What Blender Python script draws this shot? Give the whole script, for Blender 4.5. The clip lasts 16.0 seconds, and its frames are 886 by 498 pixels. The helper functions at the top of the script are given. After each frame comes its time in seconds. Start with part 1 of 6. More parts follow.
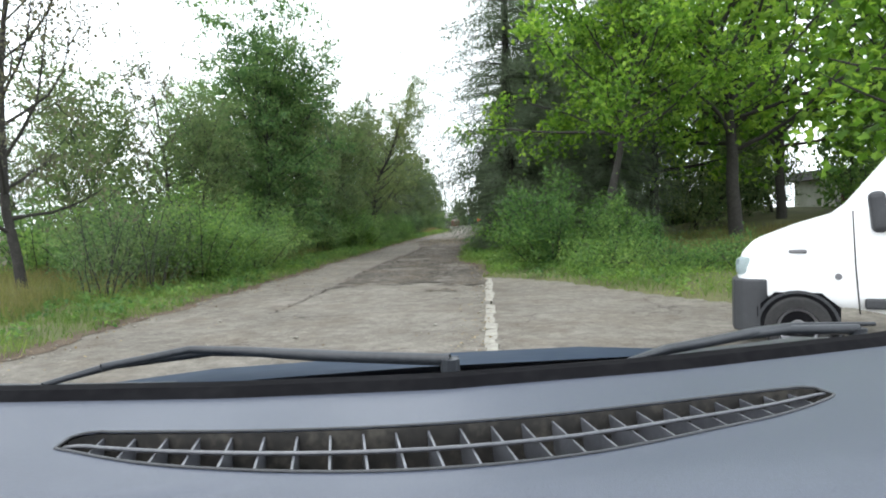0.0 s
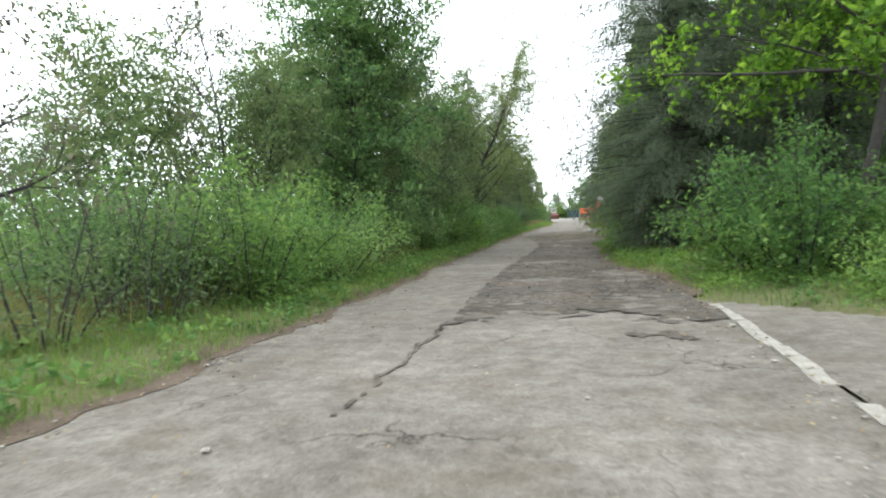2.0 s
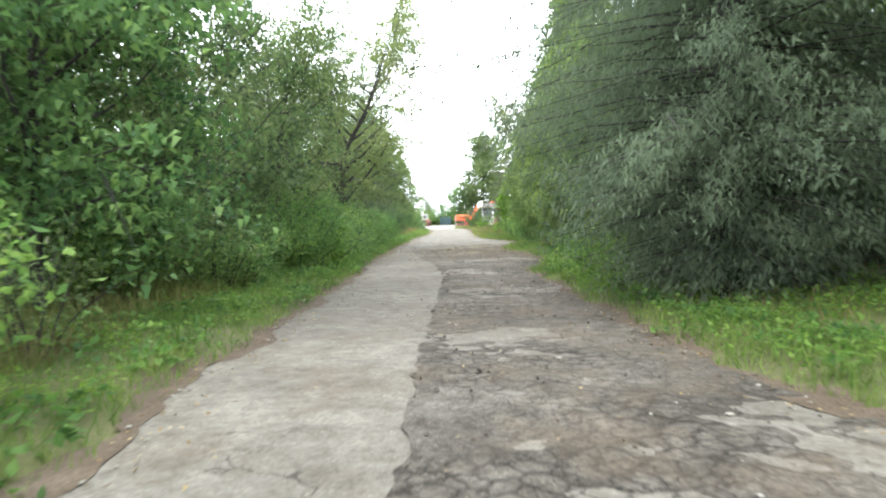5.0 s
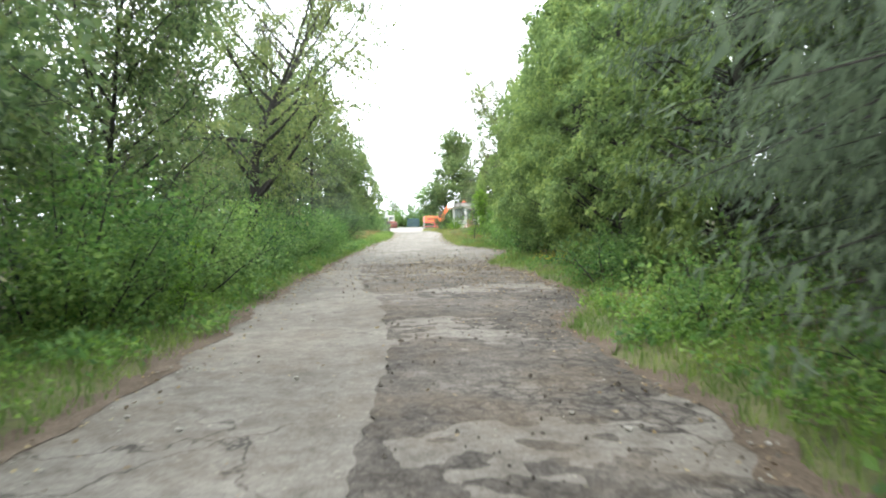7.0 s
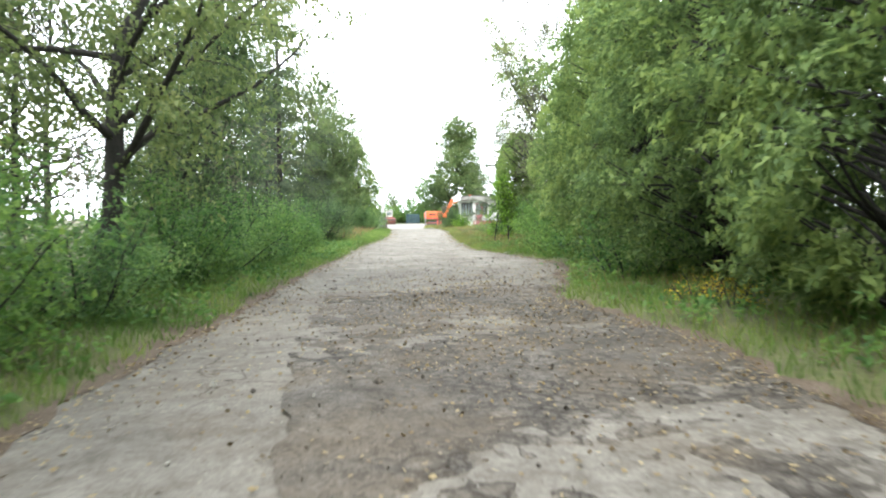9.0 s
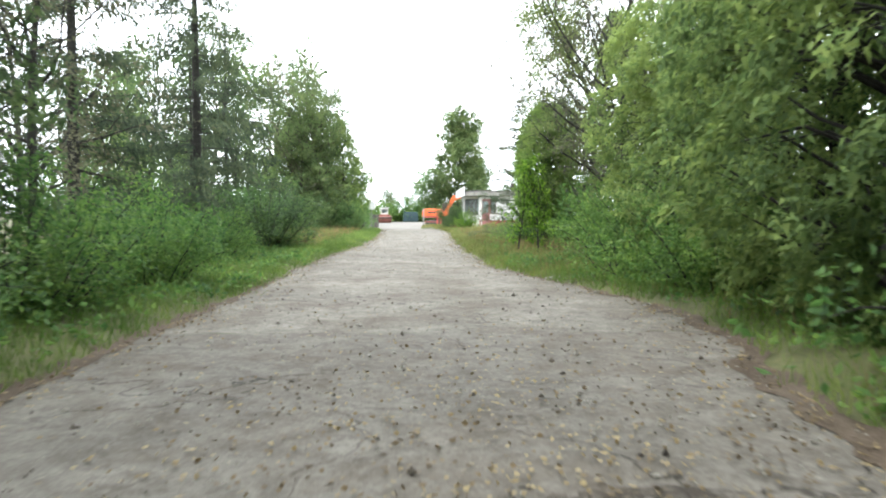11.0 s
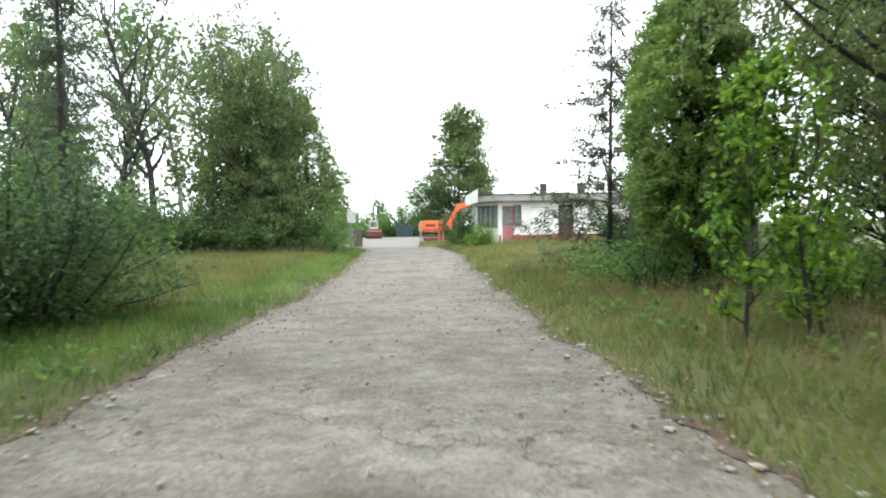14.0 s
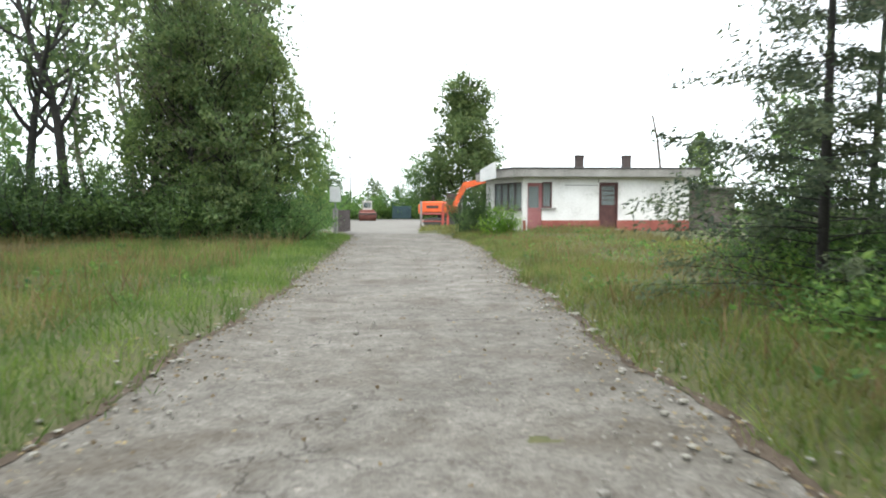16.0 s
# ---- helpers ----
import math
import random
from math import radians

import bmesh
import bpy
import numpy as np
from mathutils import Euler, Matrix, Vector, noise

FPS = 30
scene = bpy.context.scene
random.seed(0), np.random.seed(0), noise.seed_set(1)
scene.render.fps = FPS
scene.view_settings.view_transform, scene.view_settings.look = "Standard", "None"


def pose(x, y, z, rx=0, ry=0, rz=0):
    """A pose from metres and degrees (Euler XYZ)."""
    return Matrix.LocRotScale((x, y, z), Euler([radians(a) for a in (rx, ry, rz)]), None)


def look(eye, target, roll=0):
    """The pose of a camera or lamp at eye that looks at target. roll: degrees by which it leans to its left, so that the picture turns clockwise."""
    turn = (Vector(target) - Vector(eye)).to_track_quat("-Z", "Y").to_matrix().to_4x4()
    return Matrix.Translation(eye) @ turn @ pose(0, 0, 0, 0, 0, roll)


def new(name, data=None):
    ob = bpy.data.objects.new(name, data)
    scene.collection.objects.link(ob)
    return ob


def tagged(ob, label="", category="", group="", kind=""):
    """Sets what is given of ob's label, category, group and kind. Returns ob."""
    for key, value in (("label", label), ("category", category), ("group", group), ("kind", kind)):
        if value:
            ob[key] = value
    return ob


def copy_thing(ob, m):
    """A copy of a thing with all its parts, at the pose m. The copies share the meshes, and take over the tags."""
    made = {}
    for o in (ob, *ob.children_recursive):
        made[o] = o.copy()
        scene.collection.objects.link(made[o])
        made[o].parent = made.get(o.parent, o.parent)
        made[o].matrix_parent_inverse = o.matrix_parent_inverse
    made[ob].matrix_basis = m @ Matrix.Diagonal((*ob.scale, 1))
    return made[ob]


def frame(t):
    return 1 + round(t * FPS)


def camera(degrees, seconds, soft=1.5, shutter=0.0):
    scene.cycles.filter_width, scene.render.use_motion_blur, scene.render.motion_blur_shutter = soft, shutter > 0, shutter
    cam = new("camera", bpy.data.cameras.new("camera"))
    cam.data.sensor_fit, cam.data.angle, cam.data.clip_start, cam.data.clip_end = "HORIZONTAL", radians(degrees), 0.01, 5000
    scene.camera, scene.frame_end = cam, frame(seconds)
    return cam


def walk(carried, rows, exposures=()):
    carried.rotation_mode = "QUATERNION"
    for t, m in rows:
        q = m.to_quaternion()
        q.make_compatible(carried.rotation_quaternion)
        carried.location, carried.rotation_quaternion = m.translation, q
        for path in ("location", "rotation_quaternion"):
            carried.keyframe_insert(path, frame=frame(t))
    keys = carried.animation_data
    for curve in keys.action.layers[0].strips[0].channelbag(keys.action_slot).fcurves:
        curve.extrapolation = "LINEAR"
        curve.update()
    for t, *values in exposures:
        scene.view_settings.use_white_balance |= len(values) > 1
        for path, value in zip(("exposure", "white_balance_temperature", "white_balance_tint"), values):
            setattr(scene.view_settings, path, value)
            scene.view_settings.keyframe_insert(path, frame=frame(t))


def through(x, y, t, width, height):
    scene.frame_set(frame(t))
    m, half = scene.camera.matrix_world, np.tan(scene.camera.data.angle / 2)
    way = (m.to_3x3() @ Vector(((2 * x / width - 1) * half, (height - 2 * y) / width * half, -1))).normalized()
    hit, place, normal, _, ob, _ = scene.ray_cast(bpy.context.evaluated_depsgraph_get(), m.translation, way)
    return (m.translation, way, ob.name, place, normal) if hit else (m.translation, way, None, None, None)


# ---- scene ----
cam = camera(66, 16.0, soft=2.0, shutter=0.3)
PATH = [
    (0, (2.707, 0.0, 1.445), (2.58, 1.994, 1.359), -1.7),
    (0.034, (2.707, 0.0, 1.445), (2.58, 1.994, 1.359), -1.7),
    (0.5, (2.407, 1.31, 1.412), (2.197, 3.297, 1.323), -2.0),
    (1, (1.995, 2.824, 1.386), (1.687, 4.798, 1.287), -2.5),
    (1.5, (1.417, 4.563, 1.389), (1.038, 6.524, 1.296), -2.8),
    (2, (0.906, 6.305, 1.37), (0.517, 8.265, 1.274), -2.2),
    (2.5, (0.451, 8.116, 1.391), (0.1, 10.082, 1.279), -1.9),
    (3, (0.09, 9.877, 1.358), (-0.199, 11.853, 1.248), -1.5),
    (3.5, (-0.147, 11.703, 1.36), (-0.361, 13.688, 1.25), -1.7),
    (4, (-0.375, 13.674, 1.325), (-0.509, 15.667, 1.224), -1.8),
    (4.5, (-0.527, 15.558, 1.317), (-0.594, 17.555, 1.228), -1.4),
    (5, (-0.63, 17.565, 1.337), (-0.628, 19.563, 1.247), -1.2),
    (5.2, (-0.65, 18.407, 1.342), (-0.63, 20.404, 1.24), -1.3),
    (7.3, (-0.345, 27.439, 1.335), (-0.25, 29.435, 1.249), -1.0),
    (7.5, (-0.336, 28.372, 1.351), (-0.244, 30.368, 1.257), -1.0),
    (8, (-0.381, 30.79, 1.354), (-0.29, 32.785, 1.252), -0.8),
    (8.5, (-0.432, 33.127, 1.32), (-0.336, 35.122, 1.212), -0.8),
    (9, (-0.47, 35.472, 1.284), (-0.373, 37.467, 1.186), -0.6),
    (9.2, (-0.455, 36.421, 1.27), (-0.364, 38.417, 1.184), -1.0),
    (11.3, (0.005, 46.169, 1.269), (0.102, 48.164, 1.165), 0.1),
    (11.5, (0.0, 47.114, 1.279), (0.097, 49.109, 1.187), -1.0),
    (12, (-0.024, 49.475, 1.298), (0.081, 51.47, 1.226), -0.3),
    (12.5, (0.003, 51.886, 1.269), (0.11, 53.88, 1.163), -1.4),
    (13, (-0.012, 54.357, 1.283), (0.089, 56.353, 1.207), -1.9),
    (13.5, (0.021, 56.714, 1.287), (0.128, 58.71, 1.209), -0.8),
    (14, (0.028, 58.935, 1.306), (0.141, 60.931, 1.24), -0.9),
    (14.5, (0.075, 61.009, 1.309), (0.186, 63.003, 1.207), -1.8),
    (15, (0.032, 63.008, 1.327), (0.148, 65.003, 1.237), -0.3),
    (15.5, (0.071, 64.992, 1.313), (0.183, 66.986, 1.206), -1.7),
    (16, (0.0, 67.105, 1.282), (0.123, 69.097, 1.164), 0.0),
]
walk(cam, [(t, look(eye, target, roll)) for t, eye, target, roll in PATH], exposures=[(0.0, 0.4), (1.5, 0.55), (3.0, 0.85), (5.0, 1.45), (9.0, 1.4), (11.3, 1.05), (13.0, 0.75), (14.5, 0.6), (16.0, 0.4)])

# ---- world: an overcast sky, one wide soft sun high behind the left shoulder ----
world = bpy.data.worlds.new("world")
scene.world = world
world.use_nodes = True
wn, wl = world.node_tree.nodes, world.node_tree.links
sky = wn.new("ShaderNodeTexSky")
sky.sky_type, sky.sun_disc = "NISHITA", False
sky.sun_elevation, sky.sun_rotation = radians(52), radians(215)
sky.air_density, sky.dust_density, sky.ozone_density = 1.0, 4.0, 1.0
cloud = wn.new("ShaderNodeMix")
cloud.data_type = "RGBA"
cloud.inputs["Factor"].default_value = 0.88
cloud.inputs["B"].default_value = (19.6, 21.0, 22.2, 1)   # the cloud layer
wl.new(sky.outputs["Color"], cloud.inputs["A"])
wl.new(cloud.outputs["Result"], wn["Background"].inputs["Color"])
wn["Background"].inputs["Strength"].default_value = 0.12
sun = new("sun", bpy.data.lights.new("sun", "SUN"))
sun.data.energy, sun.data.angle, sun.data.color = 1.2, radians(25), (1.0, 0.97, 0.92)
sun.matrix_world = look((0, 0, 60), (18, 26, 0))

# ---- materials ----


def node_material(name):
    m = bpy.data.materials.new(name)
    m.use_nodes = True
    return m, m.node_tree.nodes, m.node_tree.links, m.node_tree.nodes["Principled BSDF"]


def ramp(nodes, stops):
    r = nodes.new("ShaderNodeValToRGB")
    e = r.color_ramp.elements
    e[0].position, e[0].color = stops[0][0], (*stops[0][1], 1)
    e[1].position, e[1].color = stops[-1][0], (*stops[-1][1], 1)
    for p, c in stops[1:-1]:
        e.new(p).color = (*c, 1)
    return r


def surface(name, colours, scale=3.0, fine=40.0, rough=0.8, metal=0.0, bump=0.3, depth=0.01, mix=0.5, spec=0.4):
    """Two scales of noise over the world's metres: stains and grain, with relief."""
    m, n, l, b = node_material(name)
    tc = n.new("ShaderNodeTexCoord")
    big = n.new("ShaderNodeTexNoise")
    big.inputs["Scale"].default_value, big.inputs["Detail"].default_value, big.inputs["Roughness"].default_value = scale, 6, 0.6
    small = n.new("ShaderNodeTexNoise")
    small.inputs["Scale"].default_value, small.inputs["Detail"].default_value = fine, 4
    l.new(tc.outputs["Object"], big.inputs["Vector"])
    l.new(tc.outputs["Object"], small.inputs["Vector"])
    mx = n.new("ShaderNodeMix")
    mx.inputs["Factor"].default_value = mix
    l.new(big.outputs["Fac"], mx.inputs["A"])
    l.new(small.outputs["Fac"], mx.inputs["B"])
    r = ramp(n, [(0.3 + 0.4 * i / (len(colours) - 1), c) for i, c in enumerate(colours)])
    l.new(mx.outputs["Result"], r.inputs["Fac"])
    l.new(r.outputs["Color"], b.inputs["Base Color"])
    b.inputs["Roughness"].default_value, b.inputs["Metallic"].default_value = rough, metal
    b.inputs["Specular IOR Level"].default_value = spec
    bp = n.new("ShaderNodeBump")
    bp.inputs["Strength"].default_value, bp.inputs["Distance"].default_value = bump, depth
    l.new(mx.outputs["Result"], bp.inputs["Height"])
    l.new(bp.outputs["Normal"], b.inputs["Normal"])
    return m


def leafage(name, dark, mid, light, through=0.35, rough=0.55, patch=None, patch_scale=0.45):
    """Leaves: each one its own shade, part of the light goes through."""
    m, n, l, b = node_material(name)
    geo, info = n.new("ShaderNodeNewGeometry"), n.new("ShaderNodeObjectInfo")
    tc, nz = n.new("ShaderNodeTexCoord"), n.new("ShaderNodeTexNoise")
    nz.inputs["Scale"].default_value, nz.inputs["Detail"].default_value = 0.9, 2
    l.new(tc.outputs["Object"], nz.inputs["Vector"])
    a1, a2 = n.new("ShaderNodeMath"), n.new("ShaderNodeMath")
    a1.operation = a2.operation = "MULTIPLY_ADD"
    a1.inputs[1].default_value = 0.45
    l.new(geo.outputs["Random Per Island"], a1.inputs[0])
    l.new(nz.outputs["Fac"], a1.inputs[2])
    a2.inputs[1].default_value, a2.inputs[2].default_value = 0.25, -0.25
    l.new(info.outputs["Random"], a2.inputs[0])
    ad = n.new("ShaderNodeMath")
    l.new(a1.outputs[0], ad.inputs[0])
    l.new(a2.outputs[0], ad.inputs[1])
    r = ramp(n, [(0.25, dark), (0.55, mid), (0.95, light)])
    l.new(ad.outputs[0], r.inputs["Fac"])
    tone = r.outputs["Color"]
    if patch:
        pn = n.new("ShaderNodeTexNoise")
        pn.inputs["Scale"].default_value, pn.inputs["Detail"].default_value = patch_scale, 4
        l.new(tc.outputs["Object"], pn.inputs["Vector"])
        pr = ramp(n, [(0.47, (0, 0, 0)), (0.6, (0.85, 0.85, 0.85))])
        l.new(pn.outputs["Fac"], pr.inputs["Fac"])
        pm = n.new("ShaderNodeMix")
        pm.data_type = "RGBA"
        l.new(pr.outputs["Color"], pm.inputs["Factor"])
        l.new(tone, pm.inputs["A"])
        pm.inputs["B"].default_value = (*patch, 1)
        tone = pm.outputs["Result"]
    l.new(tone, b.inputs["Base Color"])
    b.inputs["Roughness"].default_value = rough
    b.inputs["Specular IOR Level"].default_value = 0.2
    tr, mixer = n.new("ShaderNodeBsdfTranslucent"), n.new("ShaderNodeMixShader")
    hs = n.new("ShaderNodeHueSaturation")
    hs.inputs["Hue"].default_value, hs.inputs["Saturation"].default_value, hs.inputs["Value"].default_value = 0.495, 1.05, 1.5
    l.new(tone, hs.inputs["Color"])
    l.new(hs.outputs["Color"], tr.inputs["Color"])
    mixer.inputs[0].default_value = through
    l.new(b.outputs[0], mixer.inputs[1])
    l.new(tr.outputs[0], mixer.inputs[2])
    l.new(mixer.outputs[0], n["Material Output"].inputs["Surface"])
    return m


def asphalt(name, colours, rough, relief, crack_scale, crack_dark, dirt=0.6, grit=0.75, net=0.0, soil=(0.088, 0.070, 0.050)):
    """Worn asphalt: broad stains, grain, and a net of fine dark cracks. net: the scale of a second net, where it has broken into lumps."""
    m = surface(name, colours, 0.55, 60, 0.92, bump=relief, depth=0.012, mix=0.42, spec=0.2)
    n, l = m.node_tree.nodes, m.node_tree.links
    b = n["Principled BSDF"]
    tc = n.new("ShaderNodeTexCoord")
    warp = n.new("ShaderNodeTexNoise")
    warp.inputs["Scale"].default_value, warp.inputs["Detail"].default_value = 1.6, 6
    l.new(tc.outputs["Object"], warp.inputs["Vector"])
    add = n.new("ShaderNodeVectorMath")
    add.operation = "MULTIPLY_ADD"
    l.new(warp.outputs["Color"], add.inputs[0])
    add.inputs[1].default_value = (1.3, 1.3, 1.3)
    l.new(tc.outputs["Object"], add.inputs[2])
    vo = n.new("ShaderNodeTexVoronoi")
    vo.feature = "DISTANCE_TO_EDGE"
    vo.inputs["Scale"].default_value = crack_scale
    l.new(add.outputs[0], vo.inputs["Vector"])
    line = ramp(n, [(0.0, (1, 1, 1)), (0.012, (0, 0, 0))])
    l.new(vo.outputs["Distance"], line.inputs["Fac"])
    where = n.new("ShaderNodeTexNoise")
    where.inputs["Scale"].default_value, where.inputs["Detail"].default_value = 0.45, 3
    l.new(tc.outputs["Object"], where.inputs["Vector"])
    gate = ramp(n, [(0.46, (0, 0, 0)), (0.58, (1, 1, 1))])
    l.new(where.outputs["Fac"], gate.inputs["Fac"])
    mul = n.new("ShaderNodeMath")
    mul.operation = "MULTIPLY"
    l.new(line.outputs["Color"], mul.inputs[0])
    l.new(gate.outputs["Color"], mul.inputs[1])
    dark = n.new("ShaderNodeMix")
    dark.data_type = "RGBA"
    old = b.inputs["Base Color"].links[0].from_socket
    l.new(mul.outputs[0], dark.inputs["Factor"])
    l.new(old, dark.inputs["A"])
    dark.inputs["B"].default_value = (*crack_dark, 1)
    stain = n.new("ShaderNodeTexNoise")
    stain.inputs["Scale"].default_value, stain.inputs["Detail"].default_value, stain.inputs["Roughness"].default_value = 3.5, 8, 0.75
    l.new(tc.outputs["Object"], stain.inputs["Vector"])
    sr = ramp(n, [(0.38, (0.55, 0.53, 0.5)), (0.62, (1.12, 1.12, 1.12))])
    l.new(stain.outputs["Fac"], sr.inputs["Fac"])
    mulc = n.new("ShaderNodeMix")
    mulc.data_type, mulc.blend_type = "RGBA", "MULTIPLY"
    mulc.inputs["Factor"].default_value = rough
    l.new(dark.outputs["Result"], mulc.inputs["A"])
    l.new(sr.outputs["Color"], mulc.inputs["B"])
    # brown dirt trodden and washed over the worn places
    dn = n.new("ShaderNodeTexNoise")
    dn.inputs["Scale"].default_value, dn.inputs["Detail"].default_value, dn.inputs["Roughness"].default_value = 0.8, 9, 0.72
    l.new(tc.outputs["Object"], dn.inputs["Vector"])
    dr = ramp(n, [(0.47, (0, 0, 0)), (0.62, (dirt, dirt, dirt))])
    l.new(dn.outputs["Fac"], dr.inputs["Fac"])
    md = n.new("ShaderNodeMix")
    md.data_type = "RGBA"
    l.new(dr.outputs["Color"], md.inputs["Factor"])
    l.new(mulc.outputs["Result"], md.inputs["A"])
    md.inputs["B"].default_value = (*soil, 1)
    if net:
        vn = n.new("ShaderNodeTexVoronoi")
        vn.feature = "DISTANCE_TO_EDGE"
        vn.inputs["Scale"].default_value = net
        bend = n.new("ShaderNodeVectorMath")
        bend.operation = "MULTIPLY_ADD"
        l.new(dn.outputs["Color"], bend.inputs[0])
        bend.inputs[1].default_value = (0.5, 0.5, 0.5)
        l.new(tc.outputs["Object"], bend.inputs[2])
        l.new(bend.outputs[0], vn.inputs["Vector"])
        groove = ramp(n, [(0.0, (0.30, 0.28, 0.26)), (0.10, (0.95, 0.95, 0.95)), (0.3, (1.15, 1.14, 1.12))])
        l.new(vn.outputs["Distance"], groove.inputs["Fac"])
        mn = n.new("ShaderNodeMix")
        mn.data_type, mn.blend_type = "RGBA", "MULTIPLY"
        gn = ramp(n, [(0.42, (0.15, 0.15, 0.15)), (0.55, (1, 1, 1))])
        l.new(where.outputs["Fac"], gn.inputs["Fac"])
        l.new(gn.outputs["Color"], mn.inputs["Factor"])
        l.new(mulc.outputs["Result"], mn.inputs["A"])
        l.new(groove.outputs["Color"], mn.inputs["B"])
        l.new(mn.outputs["Result"], md.inputs["A"])
    # pale and dark grit showing through
    vg = n.new("ShaderNodeTexVoronoi")
    vg.inputs["Scale"].default_value = 34
    l.new(tc.outputs["Object"], vg.inputs["Vector"])
    gr = ramp(n, [(0.25, (0.62, 0.61, 0.6)), (0.5, (1, 1, 1)), (0.86, (1.0, 1.0, 1.0)), (0.97, (1.75, 1.72, 1.66))])
    l.new(vg.outputs["Color"], gr.inputs["Fac"])
    mg = n.new("ShaderNodeMix")
    mg.data_type, mg.blend_type = "RGBA", "MULTIPLY"
    mg.inputs["Factor"].default_value = grit
    l.new(md.outputs["Result"], mg.inputs["A"])
    l.new(gr.outputs["Color"], mg.inputs["B"])
    l.new(mg.outputs["Result"], b.inputs["Base Color"])
    return m


M_SOIL = surface("soil_and_turf", [(0.035, 0.035, 0.016), (0.07, 0.075, 0.025), (0.11, 0.10, 0.045)], 0.6, 14, 0.95, bump=0.6, depth=0.03)
M_ROAD = asphalt("worn_pale_asphalt", [(0.088, 0.081, 0.069), (0.140, 0.129, 0.112), (0.192, 0.179, 0.158)], 0.8, 0.5, 0.55, (0.03, 0.027, 0.023), 0.4, 0.45)
M_BROKEN = asphalt("broken_asphalt", [(0.026, 0.023, 0.020), (0.080, 0.072, 0.062), (0.175, 0.162, 0.142)], 0.95, 0.9, 1.6, (0.02, 0.018, 0.015), 0.6, 0.75, 5.5)
M_GRAVEL = asphalt("gravelly_worn_road", [(0.105, 0.097, 0.082), (0.175, 0.163, 0.142), (0.25, 0.236, 0.208)], 0.75, 0.8, 0.8, (0.04, 0.036, 0.03), 0.75, 0.6, 0.0, (0.092, 0.078, 0.060))
M_CHIP = surface("pale_stone_chips", [(0.15, 0.14, 0.115), (0.26, 0.25, 0.21), (0.42, 0.41, 0.36)], 6, 60, 0.9, bump=0.4)
M_YARD = surface("pale_gravel_yard", [(0.10, 0.093, 0.08), (0.165, 0.155, 0.136), (0.225, 0.213, 0.19)], 0.35, 20, 0.95, bump=0.4, spec=0.2)
M_STONE = surface("old_white_edge_stone", [(0.11, 0.103, 0.086), (0.20, 0.19, 0.163), (0.30, 0.29, 0.255)], 5, 60, 0.9, bump=0.5)
M_BARK = surface("grey_brown_bark", [(0.013, 0.012, 0.011), (0.028, 0.026, 0.023), (0.052, 0.049, 0.044)], 9, 60, 0.95, bump=0.9, depth=0.02)
M_PALEBARK = surface("pale_poplar_bark", [(0.10, 0.09, 0.075), (0.2, 0.185, 0.16), (0.3, 0.28, 0.25)], 6, 40, 0.9, bump=0.6)
M_LEAF = leafage("green_leaves", (0.040, 0.088, 0.033), (0.094, 0.172, 0.058), (0.190, 0.28, 0.086), through=0.5)
M_LEAF2 = leafage("olive_leaves", (0.036, 0.064, 0.028), (0.080, 0.128, 0.050), (0.16, 0.20, 0.078), through=0.45)
M_OLIVE = leafage("thin_yellow_green_leaves", (0.055, 0.085, 0.034), (0.11, 0.150, 0.055), (0.20, 0.23, 0.085), through=0.5)
M_DULL = leafage("dull_reddish_olive_leaves", (0.045, 0.052, 0.034), (0.085, 0.090, 0.055), (0.140, 0.135, 0.085), through=0.4)
M_BUSH = leafage("deep_green_bush_leaves", (0.026, 0.052, 0.022), (0.056, 0.100, 0.036), (0.120, 0.185, 0.054), through=0.4)
M_BIGLEAF = leafage("bright_large_leaves", (0.022, 0.056, 0.009), (0.088, 0.185, 0.025), (0.26, 0.40, 0.062), through=0.55)
M_DRYWEED = leafage("dry_brown_weeds", (0.085, 0.060, 0.028), (0.165, 0.115, 0.052), (0.27, 0.21, 0.11), through=0.35)
M_SHRUB = leafage("shrub_leaves", (0.034, 0.078, 0.025), (0.078, 0.158, 0.042), (0.168, 0.256, 0.064), through=0.5)
M_WEED = leafage("lush_weed_leaves", (0.038, 0.085, 0.020), (0.090, 0.168, 0.034), (0.175, 0.265, 0.058), through=0.5)
M_SPRUCE = leafage("dark_spruce_needles", (0.056, 0.076, 0.052), (0.086, 0.116, 0.075), (0.112, 0.145, 0.090), through=0.5, rough=0.95)
M_THUJA = leafage("thuja_scale_leaves", (0.058, 0.096, 0.041), (0.126, 0.188, 0.068), (0.24, 0.305, 0.098), through=0.5, rough=0.8)
M_FRESH = leafage("fresh_thuja_leaves", (0.066, 0.116, 0.038), (0.132, 0.205, 0.063), (0.215, 0.29, 0.088), through=0.6, rough=0.8)
M_DARKBUSH = leafage("dark_juniper_leaves", (0.032, 0.048, 0.034), (0.062, 0.086, 0.052), (0.12, 0.145, 0.075), through=0.3, rough=0.9)
M_GRASS = leafage("grass_blades", (0.046, 0.090, 0.020), (0.098, 0.165, 0.036), (0.18, 0.225, 0.062), through=0.4, patch=(0.055, 0.105, 0.024), patch_scale=0.7)
M_DRYGRASS = leafage("dry_meadow_grass", (0.068, 0.088, 0.026), (0.136, 0.156, 0.045), (0.215, 0.195, 0.080), through=0.42, patch=(0.112, 0.092, 0.042), patch_scale=0.4)
M_YELLOW = leafage("yellow_blossom", (0.20, 0.17, 0.02), (0.42, 0.33, 0.03), (0.6, 0.5, 0.06), through=0.3)
